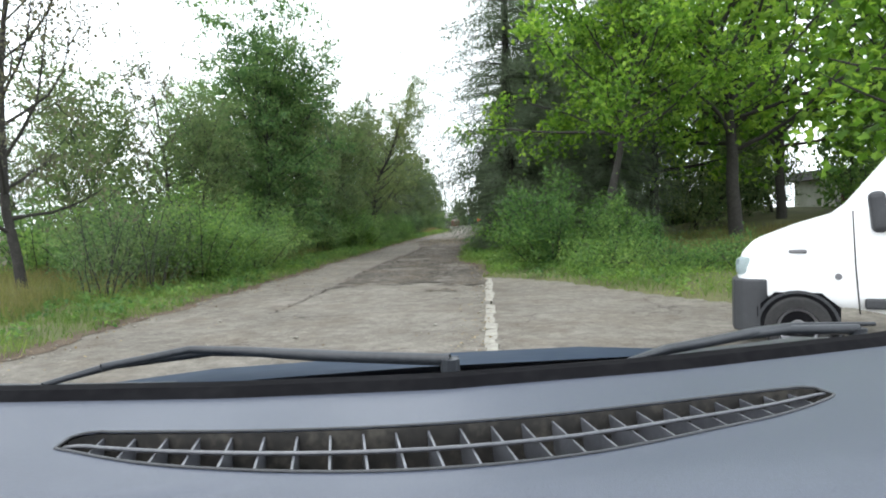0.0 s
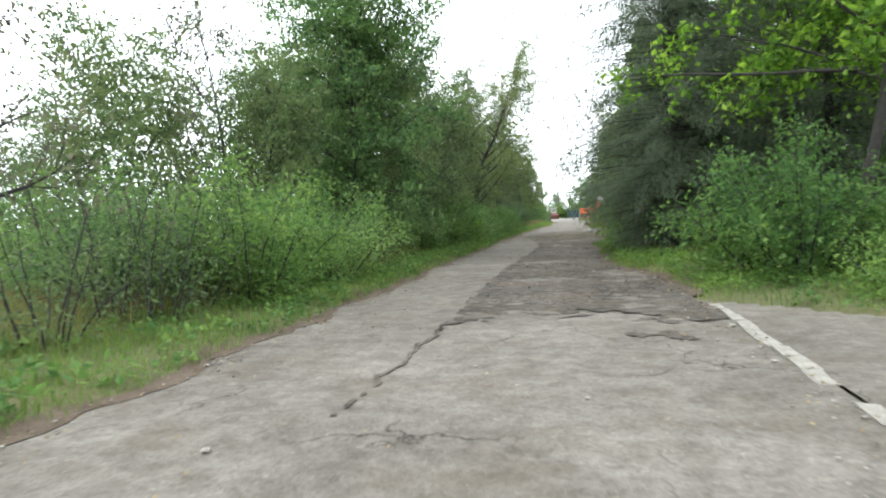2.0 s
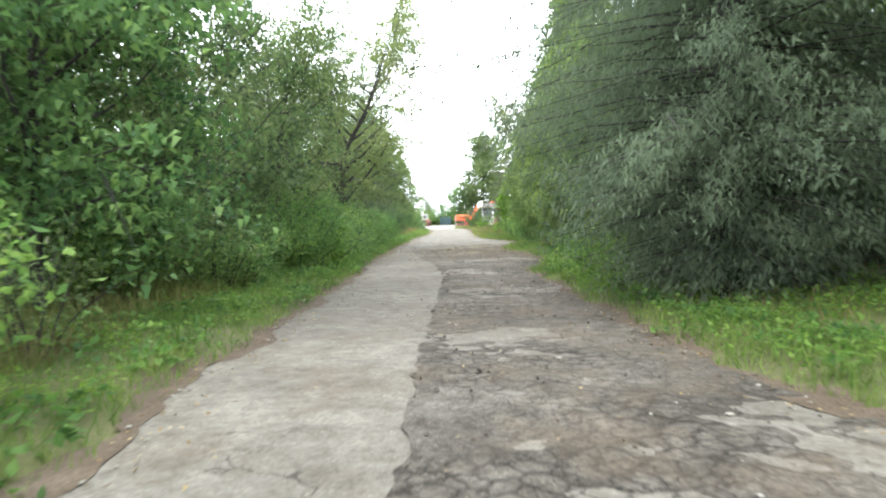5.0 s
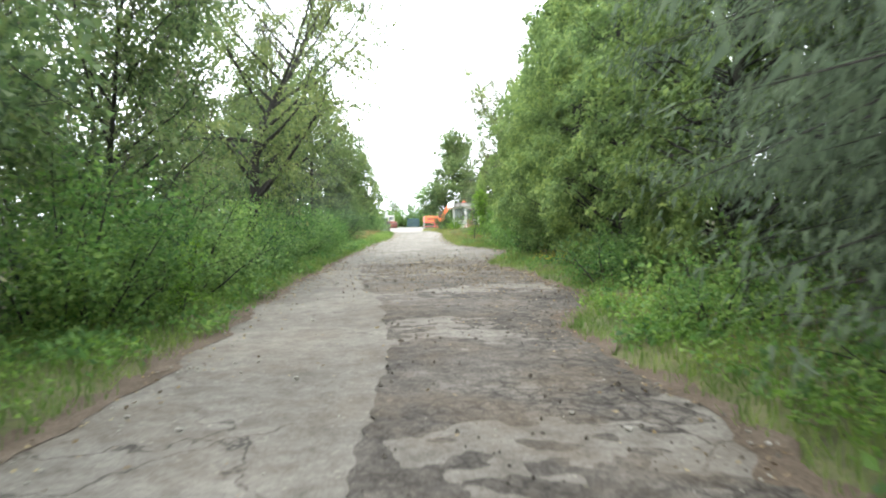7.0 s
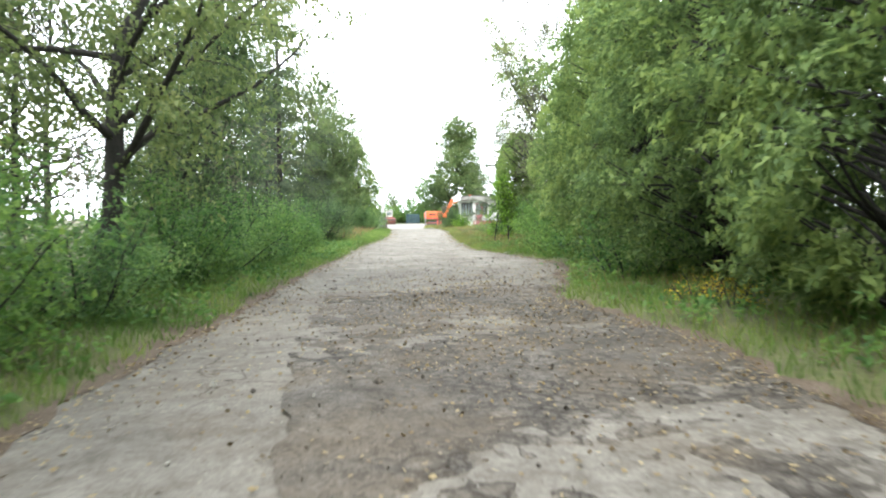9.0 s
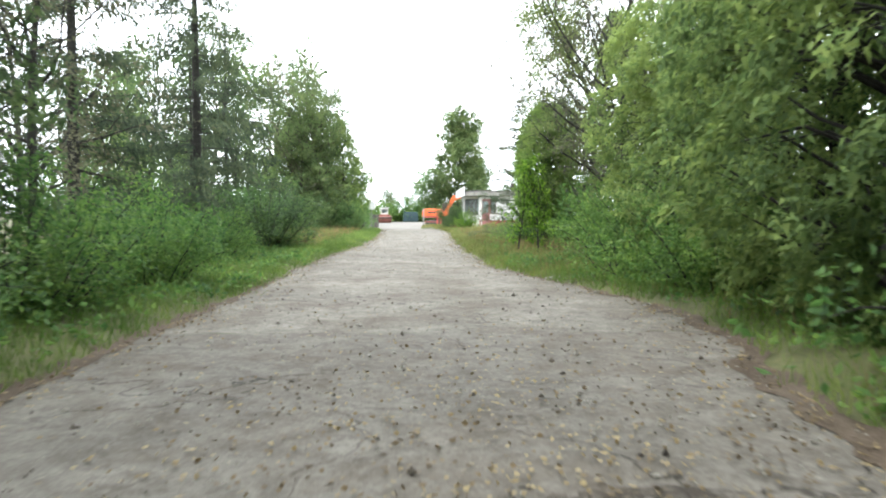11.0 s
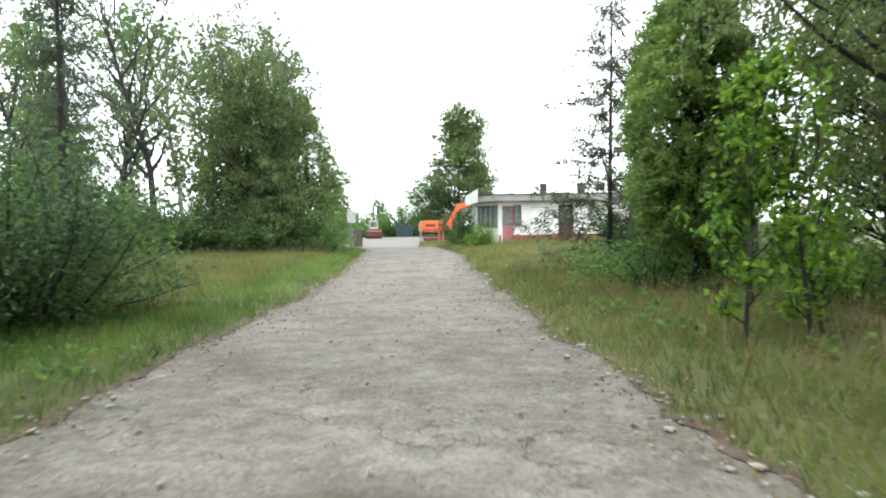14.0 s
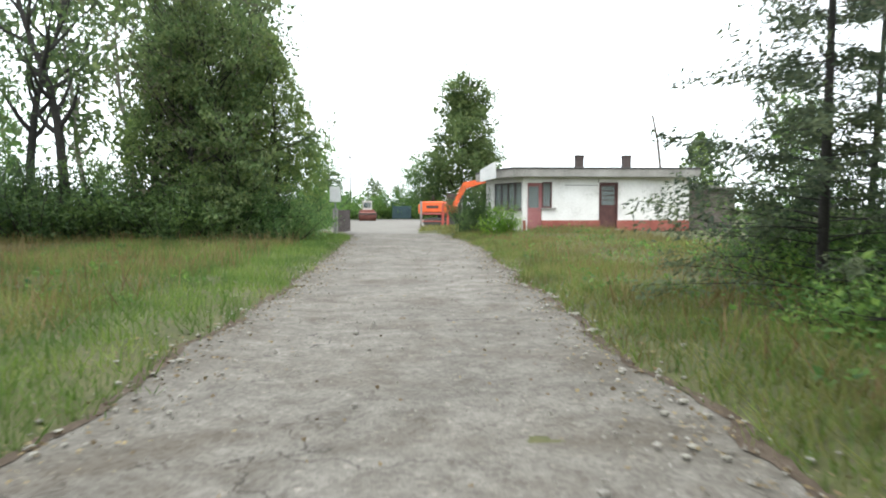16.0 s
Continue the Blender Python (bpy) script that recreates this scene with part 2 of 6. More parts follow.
M_DIRT = surface("brown_verge_dirt", [(0.035, 0.026, 0.018), (0.075, 0.056, 0.04), (0.13, 0.105, 0.08)], 2.5, 40, 0.95, bump=0.8, depth=0.02, spec=0.2)
M_LITTER = leafage("fallen_leaves", (0.05, 0.036, 0.02), (0.125, 0.09, 0.045), (0.27, 0.215, 0.11), through=0.1)

# ---- building blocks ----


def np_mesh(name, verts, faces, material, smooth=False):
    """A mesh from arrays; faces all have the same number of corners."""
    verts, faces = np.asarray(verts, np.float32), np.asarray(faces, np.int32)
    me = bpy.data.meshes.new(name)
    me.vertices.add(len(verts))
    me.vertices.foreach_set("co", verts.ravel())
    n, k = faces.shape
    me.loops.add(n * k)
    me.loops.foreach_set("vertex_index", faces.ravel())
    me.polygons.add(n)
    me.polygons.foreach_set("loop_start", np.arange(0, n * k, k, dtype=np.int32))
    me.polygons.foreach_set("loop_total", np.full(n, k, np.int32))
    me.update(calc_edges=True)
    me.polygons.foreach_set("use_smooth", np.full(n, smooth))
    me.materials.append(material)
    return me


def part(name, data, material, parent, label="", m=None):
    """One mesh object (from a bmesh or a mesh) under a thing or a part."""
    if isinstance(data, bmesh.types.BMesh):
        me = bpy.data.meshes.new(name)
        data.to_mesh(me)
        data.free()
        me.materials.append(material)
        data = me
    ob = new(name, data)
    if parent is not None:
        ob.parent = parent
    if m is not None:
        ob.matrix_basis = m
    return tagged(ob, label)


def thing(name, label, category, m=None, group="", kind=""):
    ob = new(name)
    ob.empty_display_size = 0.2
    if m is not None:
        ob.matrix_basis = m
    return tagged(ob, label, category, group, kind)


def box(x0, x1, y0, y1, z0, z1, bevel=0.0, segments=2, bm=None):
    own = bmesh.new() if bm is None else bm
    made = bmesh.ops.create_cube(own, size=1)["verts"]
    bmesh.ops.scale(own, vec=(x1 - x0, y1 - y0, z1 - z0), verts=made)
    bmesh.ops.translate(own, vec=((x0 + x1) / 2, (y0 + y1) / 2, (z0 + z1) / 2), verts=made)
    if bevel:
        edges = list({e for v in made for e in v.link_edges})
        bmesh.ops.bevel(own, geom=edges, offset=bevel, segments=segments, affect="EDGES", profile=0.5)
    return own


def rod(a, b, r0, r1=None, sides=10, bm=None):
    """A straight tapered bar from a to b."""
    own = bmesh.new() if bm is None else bm
    a, b = Vector(a), Vector(b)
    made = bmesh.ops.create_cone(own, cap_ends=True, segments=sides, radius1=r0, radius2=r0 if r1 is None else r1, depth=(b - a).length)["verts"]
    turn = (b - a).to_track_quat("Z", "Y").to_matrix().to_4x4()
    bmesh.ops.transform(own, matrix=Matrix.Translation((a + b) / 2) @ turn, verts=made)
    return own


def prism(points, axis, lo, hi, bevel=0.0, bm=None):
    """A flat outline (two coordinates each) drawn out along one axis."""
    own = bmesh.new() if bm is None else bm

    def at(p, v):
        return {"x": (v, p[0], p[1]), "y": (p[0], v, p[1]), "z": (p[0], p[1], v)}[axis]

    a = [own.verts.new(at(p, lo)) for p in points]
    b = [own.verts.new(at(p, hi)) for p in points]
    fs = [own.faces.new(a), own.faces.new(b[::-1])]
    n = len(points)
    for i in range(n):
        fs.append(own.faces.new((a[i], b[i], b[(i + 1) % n], a[(i + 1) % n])))
    bmesh.ops.recalc_face_normals(own, faces=fs)
    if bevel:
        bmesh.ops.bevel(own, geom=list({e for f in fs for e in f.edges}), offset=bevel, segments=2, affect="EDGES", profile=0.5)
    return own


# ---- the ground, the road and the yard ----
ROAD_Y = [-30, 5, 16.5, 20, 24, 34, 38, 42, 46, 52, 55, 60, 66, 72, 80, 90, 97, 104]
ROAD_L = [-2.8, -2.8, -2.75, -2.7, -2.8, -2.7, -2.9, -2.9, -2.85, -2.8, -2.6, -2.6, -2.4, -1.95, -1.85, -2.05, -2.2, -2.6]
ROAD_R = [2.75, 2.75, 2.75, 2.55, 1.75, 1.5, 2.6, 2.4, 1.9, 3.4, 3.3, 2.0, 1.85, 1.95, 2.2, 2.65, 2.35, 1.75]


def wobble(x, y, scale, seed=0.0):
    """Cheap smooth noise for arrays, about -1 to 1."""
    x, y = np.asarray(x) / scale + seed * 7.31, np.asarray(y) / scale + seed * 3.17
    return (np.sin(x * 1.7 + 1.3 * np.sin(y * 1.1 + seed)) + np.sin(y * 2.3 + 1.7 * np.sin(x * 0.9)) + np.sin((x + y) * 3.1 + 2 * np.sin(x * 1.9 - y)) * 0.6) / 2.6


def edges_at(y):
    left = np.interp(y, ROAD_Y, ROAD_L) + 0.10 * wobble(y, 0 * y, 0.9, 1) + 0.05 * wobble(y, 0 * y, 0.25, 2)
    right = np.interp(y, ROAD_Y, ROAD_R) + 0.13 * wobble(y, 0 * y, 0.8, 3) + 0.06 * wobble(y, 0 * y, 0.22, 4)
    return left, np.where(y < 16.6, np.interp(y, ROAD_Y, ROAD_R), right)


def step(v, lo, hi):
    t = np.clip((v - lo) / (hi - lo), 0, 1)
    return t * t * (3 - 2 * t)


def apron_far(x):
    """The far edge of the parking apron beside the road."""
    return np.interp(x, [2.7, 4.4, 5.6, 6.6, 9, 14, 20], [16.7, 14.9, 12.4, 11.0, 10.2, 9.6, 9.0]) + 0.15 * wobble(x, 0 * x, 0.5, 6)


def yard_near(x):
    """The near edge of the gravel yard: the verges run on to the gate."""
    return np.interp(x, [-6, -3.4, -2.6, 0.9, 1.25, 3.0, 4.0], [105, 104.5, 101.5, 101.5, 109.5, 111.0, 112.0])


def paved(x, y):
    """How far inside a paved area, in metres (negative outside)."""
    left, right = edges_at(y)
    road = np.where(y < 103, np.minimum(x - left, right - x), -9.0)
    apron = np.minimum(np.minimum(x - 2.6, apron_far(x) - y), np.minimum(y + 14, 17 - x))
    yard = np.minimum(np.minimum(x + 16, 22 - x), np.minimum(y - yard_near(x) - 0.3 * wobble(x, y, 3, 5), 150 - y))
    return np.maximum(np.maximum(road, apron), yard)


def ground_z(x, y):
    x, y = np.asarray(x, float), np.asarray(y, float)
    out = -paved(x, y)
    verge = step(out, -0.15, 0.5)
    z = -0.05 + 0.12 * verge + 0.10 * step(out, 0.5, 4) + verge * (0.05 * wobble(x, y, 1.3, 8) + 0.10 * step(out, 1, 5) * wobble(x, y, 6, 9))
    z = z + 0.14 * step(x, 3.2, 5.5) * step(y, 82, 92) * (1 - step(y, 99, 101)) * verge
    return z + step(x, 8, 20) * (0.7 * step(y, 12, 22) + 0.7 * step(y, 24, 46)) * (1 - step(y, 60, 90)) * verge


def grid_mesh(name, xs, ys, height, material, keep=None, smooth=True):
    gx, gy = np.meshgrid(xs, ys)
    verts = np.stack([gx, gy, height(gx, gy)], -1).reshape(-1, 3)
    w = len(xs)
    i = (np.arange(len(ys) - 1)[:, None] * w + np.arange(w - 1)[None]).ravel()
    faces = np.stack([i, i + 1, i + 1 + w, i + w], -1)
    if keep is not None:
        faces = faces[keep(verts[faces].mean(1))]
    return np_mesh(name, verts, faces, material, smooth)


gxs = np.unique(np.concatenate([np.geomspace(30, 2500, 12) * -1, np.arange(-30, -5, 0.8), np.arange(-5, 8, 0.25), np.arange(8, 30, 0.8), np.geomspace(30, 2500, 12)]))
gys = np.unique(np.concatenate([np.geomspace(40, 2500, 10) * -1, np.arange(-40, -4, 1.5), np.arange(-4, 114, 0.4), np.arange(108, 180, 1.5), np.geomspace(180, 3000, 12)]))
tagged(new("ground", grid_mesh("ground", gxs, gys, ground_z, M_SOIL)), "earth and short turf beside the road", "ground", kind="structure")


def strip(name, y0, y1, dy, cols, left, right, height, material):
    """A ribbon along the road between two edges."""
    ys = np.arange(y0, y1 + dy / 2, dy)
    f = np.linspace(0, 1, cols)
    l, r = left(ys), right(ys)
    gx = l[:, None] + (r - l)[:, None] * f[None]
    gy = np.repeat(ys[:, None], cols, 1)
    verts = np.stack([gx, gy, height(gx, gy)], -1).reshape(-1, 3)
    i = (np.arange(len(ys) - 1)[:, None] * cols + np.arange(cols - 1)[None]).ravel()
    return np_mesh(name, verts, np.stack([i, i + 1, i + 1 + cols, i + cols], -1), material, True)


def ragged(me, keep):
    """Drops the faces of a sheet where keep is false, for a broken outline."""
    bm = bmesh.new()
    bm.from_mesh(me)
    c = np.array([f.calc_center_median()[:2] for f in bm.faces])
    ok = keep(c[:, 0], c[:, 1])
    bmesh.ops.delete(bm, geom=[f for f, k in zip(bm.faces, ok) if not k], context="FACES")
    bm.to_mesh(me)
    bm.free()
    return me


def seam(y):
    """Where the pale asphalt strip ends and the broken strip begins."""
    base = np.interp(y, [10.5, 15, 19, 24, 28, 33, 37, 42, 48, 53], [-0.8, -0.75, -0.87, -0.88, -0.75, -0.6, -0.85, -1.6, -1.9, -1.5])
    return base + 0.06 * wobble(y, 0 * y, 0.35, 11) + 0.03 * wobble(y, 0 * y, 0.1, 12)


def road_z(x, y):
    return 0.012 * wobble(x, y, 1.7, 13) + 0.005 * wobble(x, y, 0.3, 14)


def broken_z(x, y):
    return 0.012 * wobble(x, y, 0.45, 15) + 0.009 * wobble(x, y, 0.14, 16) + 0.012 * wobble(x, y, 1.6, 13)


tagged(new("road", strip("road", -30, 52, 0.25, 24, lambda y: edges_at(y)[0], lambda y: edges_at(y)[1], road_z, M_ROAD)),
       "pale worn asphalt road with cracked crumbling edges", "road", kind="structure")


def rut_z(x, y):
    """The far road: two shallow wheel tracks, loose gravel between them, and broken breaks across it."""
    ruts = np.exp(-((x + 0.95) / 0.35) ** 2) + np.exp(-((x - 0.75) / 0.35) ** 2)
    breaks = sum(np.exp(-((y - at - 0.25 * wobble(x, 0 * x, 0.7, at)) / 0.28) ** 2) * (0.5 + 0.5 * wobble(x, y, 0.35, at)) for at in (60.6, 65.2, 71.0, 74.6, 79.2))
    return road_z(x, y) - 0.018 * ruts - 0.03 * breaks + 0.008 * wobble(x, y, 0.22, 18) + 0.006 * wobble(x, y, 0.09, 19)


tagged(new("road_far", strip("road_far", 52, 104, 0.09, 56, lambda y: edges_at(y)[0], lambda y: edges_at(y)[1], rut_z, M_GRAVEL)),
       "pale gravelly worn road with shallow wheel tracks", "road", kind="structure")
patch = strip("road_patch", 10.4, 54.5, 0.05, 84, seam, lambda y: edges_at(y)[1] - 0.05, lambda x, y: broken_z(x, y) + 0.011, M_BROKEN)
tagged(new("road_patch", ragged(patch, lambda x, y: np.minimum(y - np.where(x - seam(y) < 0.05, 10.9, 14.9) - 0.9 * wobble(x, y, 1.1, 34) - 0.5 * wobble(x, y, 0.35, 31) - 0.35 * wobble(x, y, 0.12, 32), 47.6 - y + 0.9 * wobble(x, y, 0.9, 33) + 0.5 * wobble(x, y, 0.3, 35)) > 0)),
       "darker broken-up asphalt strip along the road", "road", kind="structure")
tagged(new("pavement", grid_mesh("pavement", np.arange(2.78, 17, 0.25), np.arange(-14, 17, 0.2), lambda x, y: 0.006 + road_z(x, y), M_ROAD,
                                 keep=lambda c: c[:, 1] < apron_far(c[:, 0]))), "pale asphalt parking apron beside the road", "pavement", kind="structure")
tagged(new("yard", grid_mesh("yard", np.arange(-16, 22.1, 0.5), np.arange(101.5, 150, 0.5), lambda x, y: 0.015 + 0.02 * wobble(x, y, 5, 17), M_YARD, keep=lambda c: c[:, 1] > yard_near(c[:, 0]) - 0.5)),
       "pale gravel yard behind the gate", "yard", kind="structure")

# flush white edge stones between the road and the apron
rng = np.random.default_rng(5)
edge_row = thing("edge_stones", "row of flush worn whitish edge stones in the asphalt", "kerb", kind="structure")
stone_mesh = []
for i in range(4):
    bm = box(-0.075, 0.075, -0.235, 0.235, -0.05, 0.006, 0.010, 1)
    for v in bm.verts:
        v.co += Vector(rng.normal(0, 0.008, 3)) * (1, 1, 0.4)[0]
    me = bpy.data.meshes.new("stone")
    bm.to_mesh(me)
    bm.free()
    me.materials.append(M_STONE)
    stone_mesh.append(me)
for i in range(42):
    y = -4 + i * 0.5
    if y < 16.4 and i not in (9, 22, 31):
        part("stone", stone_mesh[i % 4], None, edge_row, m=pose(2.74 + rng.normal(0, 0.012), y, 0.014 + rng.normal(0, 0.003), rz=rng.normal(0, 1.2)))

# bare dirt and rotted leaves along both edges of the road
def scant(y):
    return 1 - 0.65 * step(y, 50, 58)


for name, lo, hi in (("verge_left", lambda y: edges_at(y)[0] - scant(y) * (0.20 + 0.12 * wobble(y, 0 * y, 0.7, 41) + 0.08 * wobble(y, 0 * y, 0.2, 42)), lambda y: edges_at(y)[0] + scant(y) * (0.10 + 0.12 * wobble(y, 0 * y, 0.5, 43))),
                     ("verge_right", lambda y: edges_at(y)[1] - scant(y) * (0.16 + 0.16 * wobble(y, 0 * y, 0.5, 44)), lambda y: edges_at(y)[1] + scant(y) * (0.10 + 0.12 * wobble(y, 0 * y, 0.6, 45) + 0.08 * wobble(y, 0 * y, 0.2, 46)))):
    y0 = -5 if name == "verge_left" else 17.2
    tagged(new(name, strip(name, y0, 101, 0.12, 9, lo, hi, lambda x, y: np.maximum(ground_z(x, y), np.where(y < 52, road_z(x, y), rut_z(x, y))) + 0.007 + 0.012 * step(-paved(x, y), 0.0, 0.2) * (1 + wobble(x, y, 0.2, 47)), M_DIRT)),
           "brown dirt and rotted leaves along the road edge", "verge", kind="structure")

# ---- plants ----


def tube(points, radii, sides=6):
    """A tapered limb along a polyline: vertices and quads."""
    points, radii = np.asarray(points, float), np.asarray(radii, float)
    d = np.gradient(points, axis=0)
    d /= np.linalg.norm(d, axis=1, keepdims=True) + 1e-9
    ref = np.where(np.abs(d[:, 2:3]) > 0.9, [[1.0, 0, 0]], [[0, 0, 1.0]])
    u = np.cross(d, ref)
    u /= np.linalg.norm(u, axis=1, keepdims=True) + 1e-9
    w = np.cross(d, u)
    a = np.linspace(0, 2 * np.pi, sides, endpoint=False)
    ring = np.cos(a)[None, :, None] * u[:, None] + np.sin(a)[None, :, None] * w[:, None]
    verts = (points[:, None] + ring * radii[:, None, None]).reshape(-1, 3)
    k = np.arange(len(points) - 1)[:, None] * sides
    s = np.arange(sides)[None]
    n = (s + 1) % sides
    return verts, np.stack([k + s, k + n, k + n + sides, k + s + sides], -1).reshape(-1, 4)


def joined(pieces):
    verts, faces, at = [], [], 0
    for v, f in pieces:
        verts.append(v)
        faces.append(f + at)
        at += len(v)
    return np.concatenate(verts), np.concatenate(faces)


def leaves(rng, centres, length, width, tilt=0.6, hang=0.0, fold=0.18, along=None, spread=0.5, spray=False):
    """One folded four-cornered leaf at each centre, or a three-cornered spray. along: the way each leaf points, if it follows a twig."""
    n = len(centres)
    if along is None:
        a = rng.uniform(0, 2 * np.pi, n)
        e = rng.normal(-hang, tilt, n)
        d = np.stack([np.cos(a) * np.cos(e), np.sin(a) * np.cos(e), np.sin(e)], -1)
    else:
        d = along + rng.normal(0, spread, (n, 3))
        d /= np.linalg.norm(d, axis=1, keepdims=True) + 1e-9
    up = rng.normal(0, 0.45, (n, 3)) + [0, 0, 1]
    s = np.cross(d, up)
    s /= np.linalg.norm(s, axis=1, keepdims=True) + 1e-9
    nn = np.cross(s, d)
    ln = (length * rng.uniform(0.65, 1.25, n))[:, None]
    wd = (width * rng.uniform(0.7, 1.2, n))[:, None]
    if spray:
        return np.stack([centres - s * wd * 0.5, centres + s * wd * 0.5, centres + d * ln - [0, 0, 0.12] * ln], 1).reshape(-1, 3), np.arange(3 * n).reshape(-1, 3)
    mid = centres + d * ln * 0.45
    verts = np.stack([centres, mid + s * wd * 0.5 - nn * wd * fold, centres + d * ln, mid - s * wd * 0.5 - nn * wd * fold], 1).reshape(-1, 3)
    return verts, np.arange(4 * n).reshape(-1, 4)


def limb(rng, a, way, length, bend=0.15, rise=0.0, steps=5):
    pts, d = [np.array(a, float)], np.array(way, float)
    for _ in range(steps):
        d = d + rng.normal(0, bend, 3) + [0, 0, rise]
        d /= np.linalg.norm(d)
        pts.append(pts[-1] + d * length / steps)
    return np.array(pts)


def broadleaf(seed, height, radius, base=0.18, limbs=16, clumps=5, per=90, clump=0.5, leaf=0.13, trunk_r=0.13, profile=(0.55, 1.0, 0.85, 0.5, 0.15),
              rise=0.10, lean=0.06, thick=0.5, hang=0.1, width=0.6, sway=0.09, inner=0.3, flat=0.7, fine=False, spread=0.34):
    """Arrays of a leafy tree that stands at the origin: wood and leaves. flat: how layered the leaf sprays lie; fine: small three-cornered leaves."""
    rng = np.random.default_rng(seed)
    trunk = limb(rng, (0, 0, -0.15), (rng.normal(0, lean), rng.normal(0, lean), 1), height * 0.93, sway, 0.04, 9)
    wood, twigs, spots = [tube(trunk, np.linspace(trunk_r, trunk_r * 0.12, len(trunk)), 8)], [], []
    for i in range(limbs):
        f = base + (0.95 - base) * (i + rng.uniform(-0.3, 0.3)) / max(limbs - 1, 1)
        f = min(max(f, 0.05), 0.97)
        k = f * (len(trunk) - 1)
        j = min(int(k), len(trunk) - 2)
        at = trunk[j] + (trunk[j + 1] - trunk[j]) * (k - j)
        a = i * 2.4 + rng.uniform(-0.5, 0.5)
        g = (f - base) / (1 - base)
        reach = radius * np.interp(g, np.linspace(0, 1, len(profile)), profile) * rng.uniform(0.7, 1.1)
        e = radians(rng.uniform(8, 35)) + g * 0.7
        pts = limb(rng, at, (np.cos(a) * np.cos(e), np.sin(a) * np.cos(e), np.sin(e)), reach / max(np.cos(e), 0.5), 0.13, rise * 0.5)
        r0 = trunk_r * (1 - f * 0.8) * thick
        wood.append(tube(pts, np.linspace(r0, 0.008, len(pts)), 5))
        for c in range(clumps):
            q = rng.uniform(inner, 1.0)
            s = pts[min(int(q * 5), 5)]
            way = rng.normal(0, 0.6, 3) + (pts[-1] - pts[0]) / (np.linalg.norm(pts[-1] - pts[0]) + 1e-6) * 0.7 + [0, 0, rise - hang]
            tw = limb(rng, s, way / np.linalg.norm(way), clump * rng.uniform(0.8, 1.9), 0.2, -hang * 0.3, 3)
            if c % 2 == 0:
                twigs.append(tube(tw, np.linspace(0.012, 0.004, len(tw)), 3))
            t = rng.uniform(0.15, 1.1, per)
            p = tw[0] + (tw[-1] - tw[0]) * t[:, None] + rng.normal(0, clump * spread, (per, 3)) * [1, 1, flat]
            p[:, 2] -= hang * 0.5 * np.sum((p[:, :2] - tw[0][:2]) ** 2, 1) / (clump + 0.3)
            spots.append(p)
    lv = leaves(rng, np.concatenate(spots), leaf, leaf * width, 0.6, hang + 0.25, spray=fine)
    return (*joined(wood + twigs), sum(len(f) for _, f in wood), len(wood[0][1])), lv


def spruce(seed, height, radius, base=0.04, whorls=26, per=8, sprays=26, spray=0.34, trunk_r=0.17, droop=0.35, gaps=0.0, width=0.26, low=0.95, power=0.8, jitter=0.2, hug=0.05, tips=0.12, skirt=0.55, fall=0.0):
    rng = np.random.default_rng(seed)
    trunk = np.stack([np.linspace(0, rng.normal(0, 0.1), 8), np.linspace(0, rng.normal(0, 0.1), 8), np.linspace(-0.15, height, 8)], -1)
    wood, spots, ways = [tube(trunk, np.linspace(trunk_r, 0.015, 8), 8)], [], []
    for i in range(whorls):
        f = base + (1 - base) * (i / whorls) ** low
        reach = radius * (1 - f) ** power * (skirt + (1 - skirt) * step(f, 0.0, 0.16)) + 0.12
        for j in range(per):
            if rng.random() < gaps:
                continue
            a = rng.uniform(0, 2 * np.pi) if gaps else (j + rng.uniform(-0.35, 0.35)) * 2 * np.pi / per + i
            ln = reach * rng.uniform(0.65, 1.12)
            q = np.linspace(0, 1, 6)
            z = f * height + rng.uniform(-jitter, jitter) + ln * (0.12 * q - droop * 1.6 * q * q + droop * 0.75 * q ** 3)
            pts = np.stack([np.cos(a) * ln * q, np.sin(a) * ln * q, z], -1)
            pts[:, :2] += trunk[min(int(f * 7), 7), :2]
            pts[1:] += np.cumsum(rng.normal(0, 0.05 * ln, (5, 3)) * [1, 1, 0.6], 0)
            wood.append(tube(pts[[0, 2, 3, 5]], np.array((0.022 * (1 - f) + 0.006, 0.012 * (1 - f) + 0.005, 0.007 * (1 - f) + 0.004, 0.003)) * min(1.0, trunk_r / 0.16), 3))
            n = max(6, int(sprays * ln / radius * 1.6))
            t = rng.uniform(tips, 1.0, n) * 5
            k = np.minimum(t.astype(int), 4)
            p = pts[k] + (pts[k + 1] - pts[k]) * (t - k)[:, None] + rng.normal(0, hug, (n, 3))
            side = np.stack([-np.sin(a) * np.ones(n), np.cos(a) * np.ones(n), np.zeros(n)], -1) * rng.choice([-1, 1], n)[:, None]
            out = np.array([np.cos(a), np.sin(a), 0])
            spots.append(p)
            ways.append(side * 0.7 + out * 0.7 + np.array([0, 0, -1]) * (0.25 + fall + droop * rng.uniform(0.2, 2.2, n))[:, None])
    way = np.concatenate(ways)
    way /= np.linalg.norm(way, axis=1, keepdims=True)
    return (*joined(wood), 10**6, len(wood[0][1])), leaves(rng, np.concatenate(spots), spray, spray * width, along=way, spread=0.3, spray=True)


